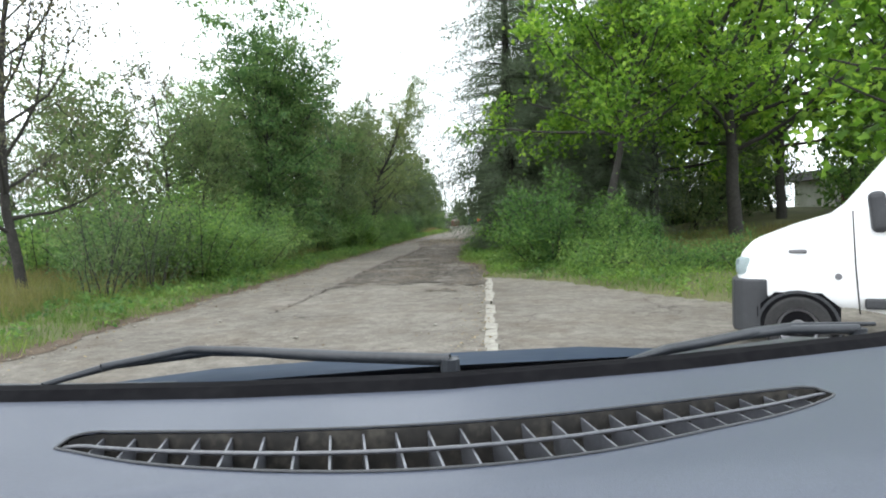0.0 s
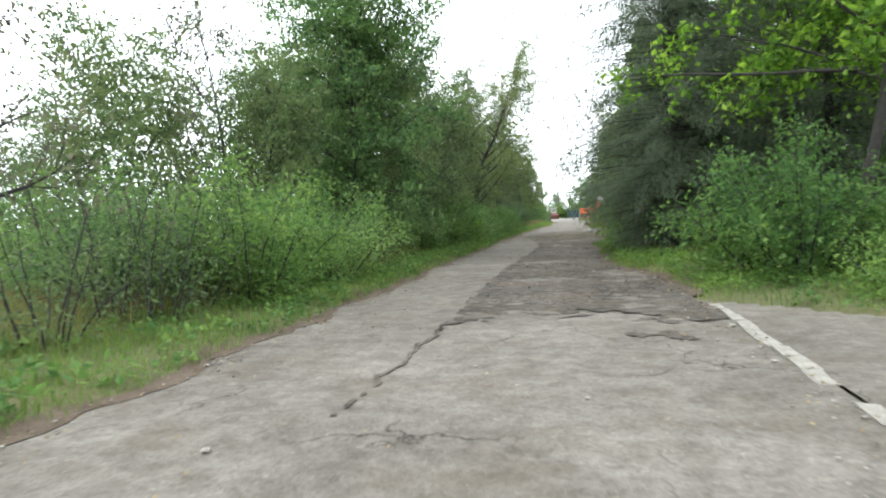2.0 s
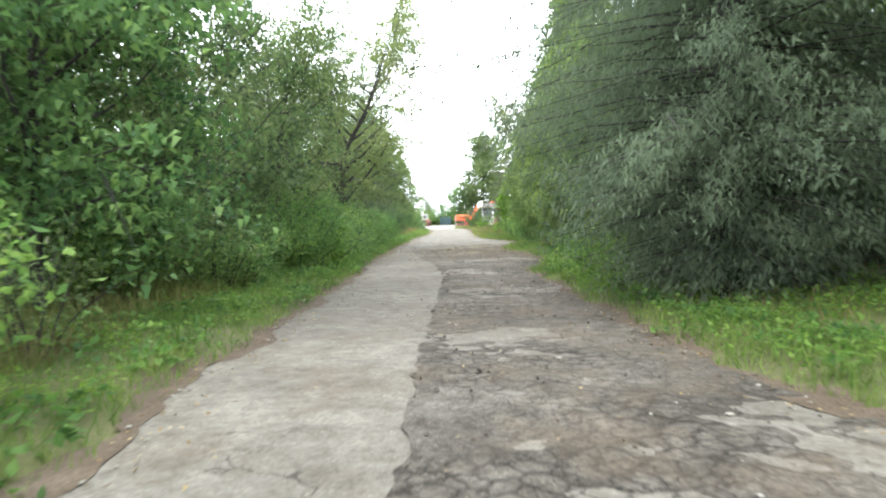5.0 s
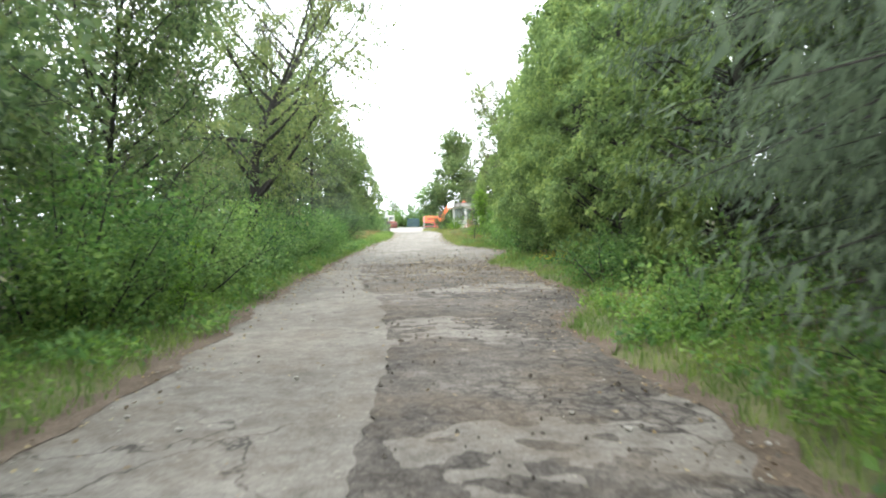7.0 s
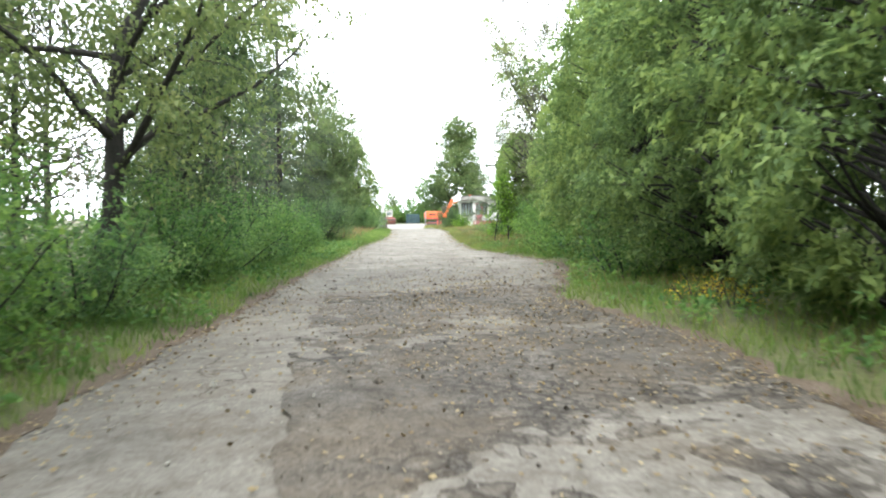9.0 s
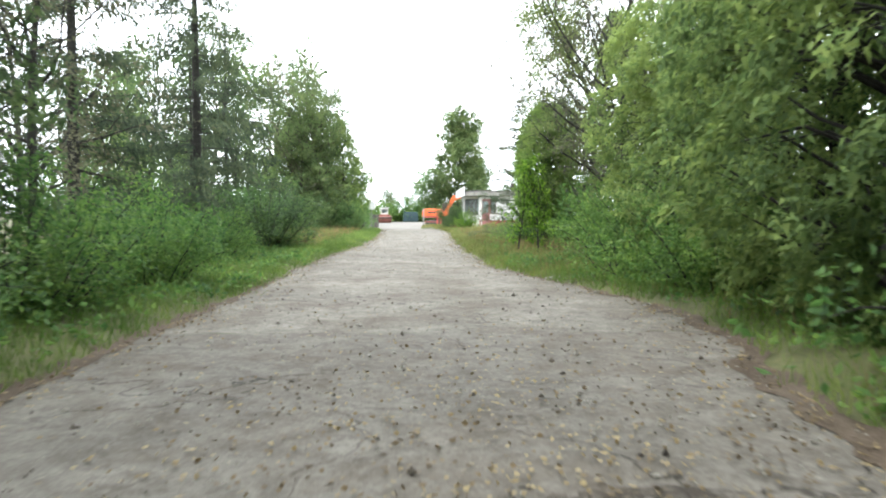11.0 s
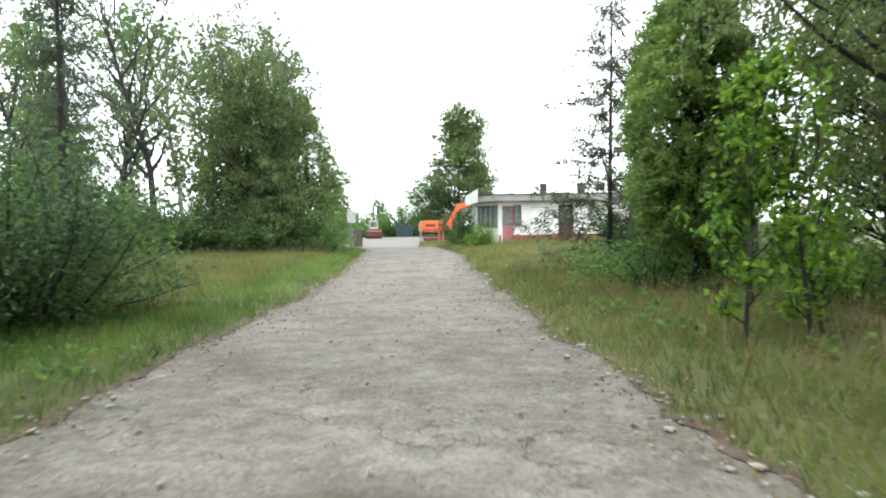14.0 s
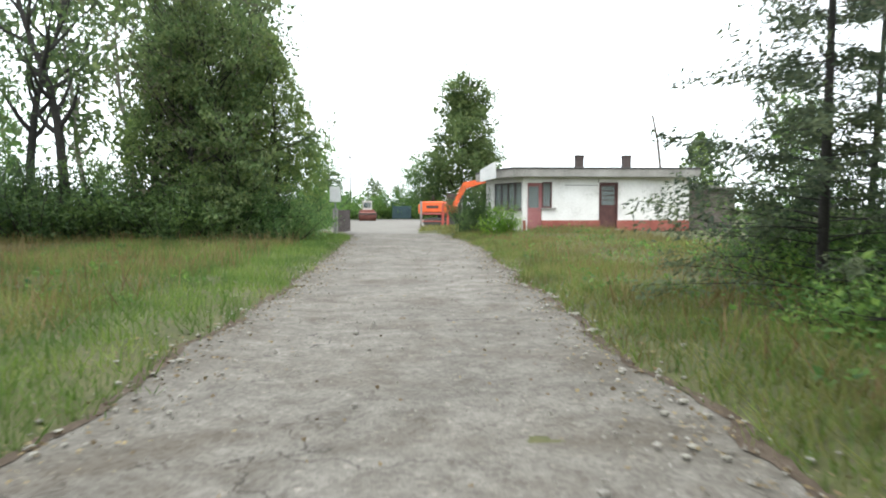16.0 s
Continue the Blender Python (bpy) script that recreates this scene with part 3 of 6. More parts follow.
def shaggy(seed, height, radius, tufts=420, per=72, spray=0.15, width=0.5, taper=(0.55, 0.95, 1.0, 0.9, 0.7, 0.42, 0.08), lumps=0.3, droop=0.5, tuft=0.55, loose=0.10, bare=0.02, trunk_r=0.13, ragged=0.0):
    """A juniper or a fir: drooping branchlets in tufts over an uneven body, with dark hollows between them."""
    rng = np.random.default_rng(seed)
    trunk = limb(rng, (0, 0, -0.15), (rng.normal(0, 0.03), rng.normal(0, 0.03), 1), height * 0.97, 0.03, 0.03, 8)
    wood, spots, ways = [tube(trunk, np.linspace(trunk_r, 0.012, 9), 8)], [], []
    f = bare + (0.985 - bare) * rng.uniform(0, 1, tufts) ** 1.08
    a = rng.uniform(0, 2 * np.pi, tufts)
    lump = 1 + lumps * wobble(a * 2.1, f * height * 0.8, 0.9, seed) + ragged * rng.uniform(-1, 1, tufts)
    r = radius * np.interp(f, np.linspace(0, 1, len(taper)), taper) * lump * rng.uniform(0.42, 1.0, tufts) ** 0.45
    for i in range(tufts):
        k = min(int(f[i] * 8), 7)
        axis = trunk[k] + (trunk[k + 1] - trunk[k]) * (f[i] * 8 - k)
        out = np.array([np.cos(a[i]), np.sin(a[i]), 0.0])
        tip = np.array([axis[0], axis[1], f[i] * height]) + out * r[i]
        way = out * rng.uniform(0.5, 1.0) + rng.normal(0, 0.3, 3) + [0, 0, rng.uniform(-1.5, 0.5) * droop]
        way /= np.linalg.norm(way)
        size = tuft * rng.uniform(0.6, 1.25) * (0.55 + 0.45 * min(1.0, r[i] / radius + 0.2))
        foot = tip - way * size
        if i % 3 == 0:
            wood.append(tube([(axis[0], axis[1], max(f[i] * height - 0.25 * r[i], 0.05)), (axis + foot) / 2 * [1, 1, 0] + [0, 0, f[i] * height - 0.05 * r[i]], foot], (0.028 * (1.05 - f[i]) + 0.006, 0.018 * (1.05 - f[i]) + 0.005, 0.004), 4))
        t = rng.uniform(0, 1.05, per)[:, None]
        p = foot + way * size * t + rng.normal(0, loose, (per, 3)) * (1.15 - 0.7 * t)
        p[:, 2] = np.maximum(p[:, 2], 0.05)
        spots.append(p)
        ways.append(way * 0.9 + rng.normal(0, 0.55, (per, 3)) + [0, 0, -0.35 * droop])
    d = np.concatenate(ways)
    d /= np.linalg.norm(d, axis=1, keepdims=True)
    return (*joined(wood), 10**6, len(wood[0][1])), leaves(rng, np.concatenate(spots), spray, spray * width, along=d, spread=0.2, spray=True)


def shrub(seed, height, radius, stems=14, per=240, leaf=0.09, clump=0.38, low=0.15, width=0.6):
    rng = np.random.default_rng(seed)
    wood, spots = [], []
    for i in range(stems):
        a, out = i * 2.4, np.sqrt((i + 0.5) / stems)
        foot = (np.cos(a) * out * radius * 0.35, np.sin(a) * out * radius * 0.35, -0.1)
        way = np.array([np.cos(a) * out * radius * 0.8, np.sin(a) * out * radius * 0.8, height * (1.05 - 0.45 * out * out)])
        ln = np.linalg.norm(way) * rng.uniform(0.8, 1.08)
        pts = limb(rng, foot, way / np.linalg.norm(way), ln, 0.10, -0.03)
        wood.append(tube(pts, np.linspace(0.022, 0.005, len(pts)), 4))
        for c in range(4):
            q = low + (1 - low) * (c + rng.uniform(0, 1)) / 4
            s = pts[min(int(q * 5), 5)]
            tw = limb(rng, s, rng.normal(0, 1, 3) + [np.cos(a) * 0.6, np.sin(a) * 0.6, 0.3], clump * 1.3, 0.2, 0, 2)
            if c % 2:
                wood.append(tube(tw, np.linspace(0.008, 0.003, 3), 3))
            spots.append(tw[0] + (tw[-1] - tw[0]) * rng.uniform(0, 1.1, per // 4)[:, None] + rng.normal(0, clump * 0.5, (per // 4, 3)))
    p = np.concatenate(spots)
    p[:, 2] = np.maximum(p[:, 2], 0.03)
    return (*joined(wood), 10**6, 0), leaves(rng, p, leaf, leaf * width, 0.6, 0.15)


KINDS = {}


def grow(kind, arrays, name, label, category, bark, leaf, foliage="crown", group=""):
    """The meshes of a kind of plant, and lighter ones for those that stand far from the road."""
    (wv, wf, thick, stem), (lv, lf) = arrays
    c = lf.shape[1]
    for far, share, grown in (("", 1.0, 1.0), ("_far", 0.4, 1.45), ("_away", 0.12, 2.5)):
        few = lv.reshape(-1, c, 3)[np.random.default_rng(3).random(len(lf)) < share]
        few = (few[:, :1] + (few - few[:, :1]) * grown).reshape(-1, 3)
        KINDS[kind + far] = dict(
            wood=np_mesh("trunk", wv[:wf[:stem].max() + 1], wf[:stem], bark, True) if stem else None,
            boughs=np_mesh("bough", wv[wf[stem:].min():], (wf[stem:thick] if far else wf[stem:]) - wf[stem:].min(), bark, True),
            crown=np_mesh(foliage, few, np.arange(len(few)).reshape(-1, c), leaf),
            name=name, label=label, category=category, foliage=foliage, group=group, first=None)


def plant(kind, x, y, size=1.0, tall=1.0, turn=None, label="", full=False):
    """Stands a copy of a kind on the ground: the light meshes far from the road."""
    far = "" if full or kind.endswith("_far") else "_away" if y > 101 or abs(x) > 17 else "_far" if x < -7.5 or x > 7.8 else ""
    k = KINDS[kind + far]
    turn = (x * 77.7 + y * 31.3) % 360 if turn is None else turn
    m = pose(x, y, float(ground_z(x, y)) - 0.03, rz=turn) @ Matrix.Diagonal((size, size, size * tall, 1))
    if k["first"] is None:
        ob = k["first"] = thing(k["name"], k["label"], k["category"], group=k["group"])
        if k["wood"]:
            part("trunk", k["wood"], None, ob)
        tagged(part("bough" if k["wood"] else "stem", k["boughs"], None, ob), kind="stuff")
        part(k["foliage"], k["crown"], None, ob)
        ob.matrix_basis = m
    else:
        ob = k["first"]
        keep = ob.scale.copy()
        ob.scale = (1, 1, 1)
        ob = copy_thing(ob, m)
        k["first"].scale = keep
    if label:
        ob["label"] = label
    return ob


grow("leafy", broadleaf(1, 9.2, 3.4, 0.17, 44, 14, 56, 0.95, 0.13, trunk_r=0.11, thick=0.45, inner=0.2, hang=0.2, width=0.8, flat=0.5, fine=True, spread=0.2, sway=0.04, lean=0.02, profile=(0.95, 1.05, 1.1, 1.05, 0.7)), "tree", "dense green broadleaf tree leafy nearly to the ground", "tree", M_BARK, M_LEAF, group="roadside trees")
grow("leafy2", broadleaf(2, 8.0, 2.9, 0.08, 38, 13, 48, 0.85, 0.125, trunk_r=0.09, thick=0.45, inner=0.18, hang=0.15, width=0.75, flat=0.45, fine=True, spread=0.2, profile=(0.85, 1.0, 1.0, 0.85, 0.45)), "tree", "green roadside tree with a full rounded crown", "tree", M_BARK, M_LEAF2, group="roadside trees")
grow("thin", broadleaf(3, 9.0, 3.2, 0.16, 28, 10, 34, 0.95, 0.09, trunk_r=0.11, profile=(0.6, 0.9, 1.0, 0.8, 0.4), rise=0.25, width=0.75, flat=0.6, fine=True, spread=0.15, lean=0.02, sway=0.06), "tree", "thin-leaved tree with sky showing through its branches", "tree", M_BARK, M_DULL, group="roadside trees")
grow("open", broadleaf(4, 10.0, 4.6, 0.22, 28, 13, 84, 0.9, 0.1, trunk_r=0.18, profile=(0.9, 1.0, 0.95, 0.8, 0.5), rise=0.08, lean=0.12, thick=0.48, hang=0.35, inner=0.25, sway=0.16, width=0.7, flat=0.5, fine=True, spread=0.18), "tree", "open-crowned tree with dark forking limbs and thin yellow-green leaves", "tree", M_BARK, M_OLIVE, group="roadside trees")
grow("gaunt", broadleaf(24, 13.0, 3.4, 0.3, 20, 7, 40, 0.9, 0.14, trunk_r=0.2, profile=(0.7, 1.0, 1.0, 0.8, 0.5), rise=0.6, lean=0.1, thick=0.75, inner=0.5, width=0.75, fine=True, spread=0.2), "tree", "gaunt tall tree with dark upright forking limbs and sparse leaves", "tree", M_BARK, M_LEAF2, group="gaunt trees behind the meadow")
grow("bigleaf", broadleaf(5, 10.5, 6.8, 0.34, 32, 10, 34, 0.95, 0.23, trunk_r=0.26, profile=(1.0, 1.05, 0.9, 0.7, 0.3), hang=0.3, width=0.85, flat=0.5), "tree", "tree with large bright green heart-shaped leaves and dark trunk", "tree", M_BARK, M_BIGLEAF)
bough_wood, bough_leaf = broadleaf(25, 10.5, 6.0, 0.48, 28, 9, 44, 0.85, 0.22, trunk_r=0.2, profile=(1.0, 1.05, 0.9, 0.7, 0.3), hang=0.3, width=0.85)
bough_rng = np.random.default_rng(26)
bough = limb(bough_rng, (0, 0, 4.85), (-0.84, 0.46, 0.05), 5.9, 0.05, -0.01, 6)
bough_tubes, bough_spots = [tube(bough, np.linspace(0.07, 0.02, 7), 5)], []
for i in range(11):
    foot = bough[2 + i % 5]
    twig = limb(bough_rng, foot, bough_rng.normal(0, 0.5, 3) + [-0.4, 0.25, -0.55], bough_rng.uniform(0.7, 1.5), 0.2, -0.1, 3)
    bough_tubes.append(tube(twig, np.linspace(0.012, 0.004, 4), 3))
    bough_spots.append(twig[0] + (twig[-1] - twig[0]) * bough_rng.uniform(0.1, 1.1, 30)[:, None] + bough_rng.normal(0, 0.16, (30, 3)))
bough_more = joined(bough_tubes)
grow("bigleaf_bough", ((*joined([bough_wood[:2], bough_more]), 10**6, bough_wood[3]), joined([bough_leaf, leaves(bough_rng, np.concatenate(bough_spots), 0.2, 0.16, 0.6, 0.5)])),
     "tree", "tree with large bright green leaves hanging low over the road", "tree", M_BARK, M_BIGLEAF)
grow("poplar", broadleaf(6, 18.0, 3.8, 0.25, 38, 7, 30, 1.1, 0.24, trunk_r=0.22, profile=(0.5, 0.9, 1.0, 0.8, 0.3), rise=0.55), "poplar", "tall thin poplar with pale upright branches", "tree", M_PALEBARK, M_LEAF2, group="poplars behind the fence")
grow("spruce", spruce(7, 18.0, 3.5, 0.03, 54, 11, 270, 0.115, 0.2, 0.40, width=0.2, low=1.5, power=0.6, jitter=0.3, hug=0.13, skirt=0.3, fall=0.5), "spruce", "dark drooping spruce with branches down to the ground", "tree", M_BARK, M_SPRUCE, group="dark spruces")
grow("spruce_thin", spruce(8, 6.8, 2.3, 0.04, 32, 8, 150, 0.09, 0.07, 0.05, 0.36, 0.45, 1.0, 0.8, jitter=0.3, hug=0.06, tips=0.25, skirt=0.85), "spruce", "young open spruce with dark sparse branches", "tree", M_BARK, M_DARKBUSH)
grow("pine", spruce(9, 13.0, 2.6, 0.14, 26, 7, 190, 0.12, 0.15, 0.26, 0.4, 0.4, jitter=0.35, hug=0.1, tips=0.25, fall=0.4), "pine", "tall sparse conifer with a bare dark trunk", "tree", M_BARK, M_DARKBUSH, group="sparse conifers")
grow("juniper", shaggy(10, 9.5, 2.35, 740, 84, 0.1, 0.6, droop=0.6, tuft=0.6, lumps=0.3), "juniper", "large shaggy green juniper tree", "tree", M_BARK, M_THUJA, group="junipers along the road")
grow("thuja", shaggy(11, 5.5, 1.28, 1050, 56, 0.095, 0.6, taper=(0.45, 0.7, 0.95, 1.0, 0.95, 0.75, 0.25), lumps=0.14, droop=-0.3, tuft=0.28, loose=0.1, bare=0.15, trunk_r=0.1), "thuja", "dense egg-shaped green thuja on a short bare stem", "tree", M_BARK, M_FRESH)
grow("darkbush", shrub(12, 2.3, 1.95, 30, 560, 0.085, low=0.1), "juniper_bush", "dark spreading juniper bush on the verge", "bush", M_BARK, M_BUSH, "foliage")
grow("shrub", shrub(13, 2.7, 1.9, 22, 460, 0.105), "shrub", "green leafy shrub beside the road", "shrub", M_BARK, M_SHRUB, "foliage", "roadside shrubs")
grow("shrub2", shrub(14, 2.3, 1.7, 20, 400, 0.095, low=0.25), "shrub", "green bushy shrub at the foot of the trees", "shrub", M_BARK, M_LEAF, "foliage", "roadside shrubs")
grow("lowshrub", shrub(15, 1.1, 1.1, 12, 260, 0.09), "shrub", "low leafy green shrub in the verge", "shrub", M_BARK, M_SHRUB, "foliage", "low shrubs")
grow("stemmy", shrub(16, 2.6, 1.0, 9, 120, 0.10, low=0.45), "shrub", "thin-stemmed shrub with leaves only above its bare stems", "shrub", M_BARK, M_LEAF2, "foliage", "thin-stemmed shrubs")
grow("sapling", broadleaf(17, 3.2, 0.75, 0.15, 16, 3, 22, 0.22, 0.11, trunk_r=0.03, rise=0.5), "sapling", "slender sapling with bright yellow-green leaves", "tree", M_BARK, M_BIGLEAF)

# left of the road
for k, x, y, s in [("thin", -6.86, 13.5, 1.05), ("leafy", -5.9, 26.4, 0.88), ("leafy2", -9.6, 29.4, 0.7), ("thin", -8.6, 23.4, 0.75), ("leafy2", -6.6, 21.2, 0.6),
                   ("leafy2", -5.6, 32.6, 0.95), ("leafy2", -6.9, 29.4, 0.95), ("leafy2", -6.0, 38.8, 0.85), ("open", -5.2, 46.0, 1.0), ("leafy2", -10, 36, 1.0), ("leafy2", -6.6, 53, 0.78), ("thin", -8.4, 44, 1.05), ("leafy2", -9.2, 42, 0.75), ("leafy2", -9.0, 47.5, 0.8), ("thin", -8.3, 49.5, 0.95),
                   ("thin", -6.8, 57.5, 1.0), ("thin", -10.5, 55, 1.1), ("pine", -5.62, 63.2, 0.95), ("pine", -6.9, 66.8, 0.55), ("juniper", -13.4, 85, 0.6), ("leafy2", -15.5, 88, 0.75), ("juniper", -18, 86, 0.8), ("pine", -7.4, 60.2, 1.0), ("pine", -8.3, 76.2, 0.75), ("thin", -12, 66, 1.1),
                   ("leafy2", -13.5, 78, 0.9), ("juniper", -4.6, 93.5, 0.8), ("leafy2", -5.4, 92.0, 1.08), ("juniper", -6.4, 93.2, 0.7), ("juniper", -8.3, 92.8, 0.82), ("thin", -7.6, 91.6, 1.1), ("thin", -6.3, 95.5, 1.1), ("leafy2", -8.6, 94.0, 1.1), ("shrub2", -4.2, 91.5, 1.0), ("darkbush_far", -6.0, 90.6, 0.9), ("pine", -11, 82, 0.8),
                   ("gaunt", -11.5, 91.5, 1.0), ("gaunt", -14.0, 94.0, 1.05), ("gaunt", -10.4, 97.0, 0.95), ("gaunt", -17.5, 92.0, 0.95), ("gaunt", -13.0, 84.0, 0.7), ("poplar", -10.5, 118, 1.02), ("poplar", -17, 117, 0.9), ("poplar", -20.5, 113, 0.98), ("poplar", -14, 115, 0.9), ("poplar", -25, 110, 0.9), ("poplar", -15.5, 109, 0.9), ("poplar", -22.5, 104, 0.8), ("thin", -15, 16, 0.5), ("leafy2", -16, 27, 0.55), ("leafy2", -20, 22, 0.5), ("leafy2", -24, 34, 0.65), ("leafy", -16, 42, 0.9), ("leafy2", -15, 50, 0.9), ("leafy2", -17, 62, 1.0),
                   ("leafy2", -8, 153, 0.8), ("leafy2", -14, 150, 0.9), ("leafy", -11, 162, 0.9), ("leafy2", -4.5, 165, 0.7), ("leafy2", 0.5, 168, 0.6), ("leafy", 5, 172, 0.7), ("leafy", -26, 165, 0.9), ("leafy2", -34, 150, 0.9), ("leafy", -30, 120, 0.9), ("leafy2", 30, 130, 0.9), ("leafy", 27, 112, 0.8), ("leafy", -19, 158, 0.9), ("thin", -28, 95, 0.9), ("leafy2", -22, 90, 0.7)]:
    plant(k, x, y, s)
for k, x, y, s in [("stemmy", -4.7, 12.6, 0.75), ("stemmy", -4.5, 14.3, 0.8), ("stemmy", -5.4, 14.6, 0.9), ("stemmy", -5.0, 15.9, 0.85), ("shrub2", -6.4, 16.2, 1.0), ("shrub", -4.8, 17.0, 0.95),
                   ("shrub2", -4.4, 19.6, 0.9), ("shrub", -5.2, 21.2, 0.95), ("stemmy", -4.7, 24.2, 0.6), ("shrub", -6.6, 28.5, 0.9), ("shrub2", -4.9, 30.5, 0.8), ("shrub", -4.6, 34.5, 0.9),
                   ("shrub2", -4.5, 37.5, 0.9), ("shrub", -4.8, 41.0, 0.85), ("shrub2", -4.5, 43.6, 0.75), ("shrub", -4.6, 47.4, 0.72), ("shrub2", -4.8, 50, 0.85), ("shrub", -4.6, 53, 0.75),
                   ("shrub", -4.3, 56.2, 0.68), ("shrub2", -5.2, 58.6, 0.75), ("shrub", -5.0, 62.0, 0.6), ("darkbush", -5.1, 68.0, 1.12), ("darkbush", -7.6, 67.2, 1.1), ("shrub", -5.9, 69.6, 0.95), ("darkbush", -6.7, 66.0, 1.0), ("shrub2", -8.4, 70.5, 0.9), ("shrub2", -4.6, 98, 0.7),
                   # dark-leaved bushes near y 90 put the shade below the trees into leaf colour
                   ("darkbush_far", -7.6, 90.2, 1.1), ("darkbush_far", -9.6, 91.0, 1.2), ("darkbush_far", -11.8, 90.0, 1.3), ("darkbush_far", -14, 92, 1.3), ("darkbush_far", -16.4, 89.5, 1.3), ("shrub", -17, 96, 1.3), ("shrub2", -12, 99, 1.1), ("shrub", -20, 84, 1.1)]:
    plant(k, x, y, s)
# right of the road
for k, x, y, s in [("bigleaf", 12.2, 26.5, 1.1), ("bigleaf", 9.8, 29.0, 0.9), ("bigleaf", 17.0, 34.0, 1.05), ("bigleaf", 21.5, 31.0, 1.05), ("bigleaf", 25.5, 39.0, 1.1), ("leafy", 20.5, 52.0, 1.0), ("leafy", 33, 52, 1.1), ("darkbush", 17.5, 46, 1.3), ("darkbush", 20.5, 48.5, 1.4), ("darkbush", 31.5, 46.5, 1.4), ("darkbush", 35, 44, 1.4), ("darkbush", 14.0, 41, 1.3), ("bigleaf", 13.5, 14.0, 0.8), ("spruce_far", 7.6, 26.4, 0.8), ("leafy2_far", 19, 40, 0.9), ("juniper", 5.0, 37.4, 1.15), ("juniper", 8.2, 39.6, 1.2), ("juniper", 7.9, 50.5, 1.1), ("juniper", 7.7, 35.0, 1.15),
                   ("spruce_far", 8.4, 31, 0.75), ("leafy2", 13, 34, 1.0), ("leafy", 27, 27, 1.0), ("leafy2", 14.5, 36, 1.0), ("leafy", 31, 31, 1.1), ("juniper", 4.9, 42.6, 1.15), ("juniper", 5.0, 47.2, 1.06), ("juniper", 5.0, 51.6, 1.08), ("juniper", 6.7, 55.4, 1.12),
                   ("juniper", 5.6, 58.2, 0.9), ("juniper", 9.0, 46, 1.1), ("juniper", 8.6, 55, 1.1), ("spruce", 8.6, 62.5, 0.62), ("open", 7.0, 66.3, 0.85), ("juniper", 9.2, 64.5, 1.0), ("juniper", 8.0, 69.6, 0.9), ("thin", 5.7, 62, 1.1),
                   ("thin", 5.8, 71.6, 0.85), ("thuja", 5.25, 70.8, 0.98), ("spruce_thin", 4.8, 74.6, 1.0), ("sapling", 3.85, 65.1, 1.0), ("sapling", 3.24, 65.2, 0.95), ("sapling", 4.15, 65.4, 0.75), ("lowshrub", 4.6, 71.2, 1.0), ("darkbush", 6.6, 77.2, 0.85), ("spruce_thin", 7.4, 77.5, 1.05), ("leafy2", 11.5, 74, 0.9),
                   ("leafy", 14, 64, 1.0), ("juniper", 15.6, 103, 0.55)]:
    plant(k, x, y, s)
for k, x, y, s in [("shrub", 4.6, 19.2, 1.05), ("shrub", 6.3, 18.4, 0.62), ("lowshrub", 5.4, 16.2, 0.9), ("lowshrub", 6.9, 15.2, 0.75), ("lowshrub", 8.2, 14.6, 0.65), ("lowshrub", 8.4, 16.4, 0.7),
                   ("lowshrub", 9.6, 13.4, 0.6), ("lowshrub", 3.0, 33.4, 0.9), ("lowshrub", 3.3, 30.0, 0.8), ("lowshrub", 3.4, 38.5, 0.9), ("shrub2", 4.4, 40.0, 0.6), ("lowshrub", 3.7, 48, 1.1),
                   ("shrub", 4.8, 55.2, 0.75), ("lowshrub", 4.0, 57.2, 0.9), ("shrub", 5.0, 58.6, 0.8), ("shrub", 5.2, 61.0, 0.95), ("lowshrub", 5.8, 67.4, 0.9), ("shrub2", 6.6, 74.8, 0.6), ("lowshrub", 5.4, 76.4, 1.0), ("lowshrub", 4.5, 73.4, 0.7), ("lowshrub", 6.4, 72.6, 0.8), ("shrub2", 7.8, 73.4, 0.7),
                   ("shrub2", 29, 27, 1.5), ("shrub2", 33, 36, 1.6), ("shrub2", 37, 30, 1.6)]:
    plant(k, x, y, s)

grow("flower", shrub(18, 0.75, 0.3, 7, 36, 0.045, 0.14, low=0.45), "wildflower", "clump of small yellow wildflowers in the verge", "flower", M_BARK, M_YELLOW, "blossom", "yellow wildflowers")
for x, y in ((3.25, 44.1), (3.5, 43.6), (3.75, 44.7)):
    plant("flower", x, y, 0.8)
plant("sapling", -3.3, 34.8, 0.38, label="small bright yellow-green seedling at the foot of the shrubs")
plant("sapling", -3.45, 35.1, 0.3, label="small bright yellow-green seedling at the foot of the shrubs")
for k, x, y, z in [("leafy", 24, 41, 0.9), ("leafy2", 29, 46, 1.0), ("leafy", 20, 46, 0.9), ("leafy2", 34, 42, 1.0), ("leafy2", 16.5, 39, 0.85), ("leafy", 12.5, 41, 0.85), ("shrub", 22, 36, 1.3), ("shrub2", 26.5, 35, 1.3), ("leafy2", -9.6, 20.5, 0.5), ("leafy2", -11.2, 24.5, 0.85), ("shrub", -9.4, 18.0, 0.95), ("shrub2", -7.6, 20.4, 1.1), ("leafy2", -13.5, 31, 0.85)]:
    plant(k, x, y, z)
plant("spruce", 3.7, 27.8, 1.22, 0.85)
plant("spruce", 5.1, 31.8, 1.0, 0.9)
plant("bigleaf_bough", 6.4, 21.2, 0.78, turn=0)
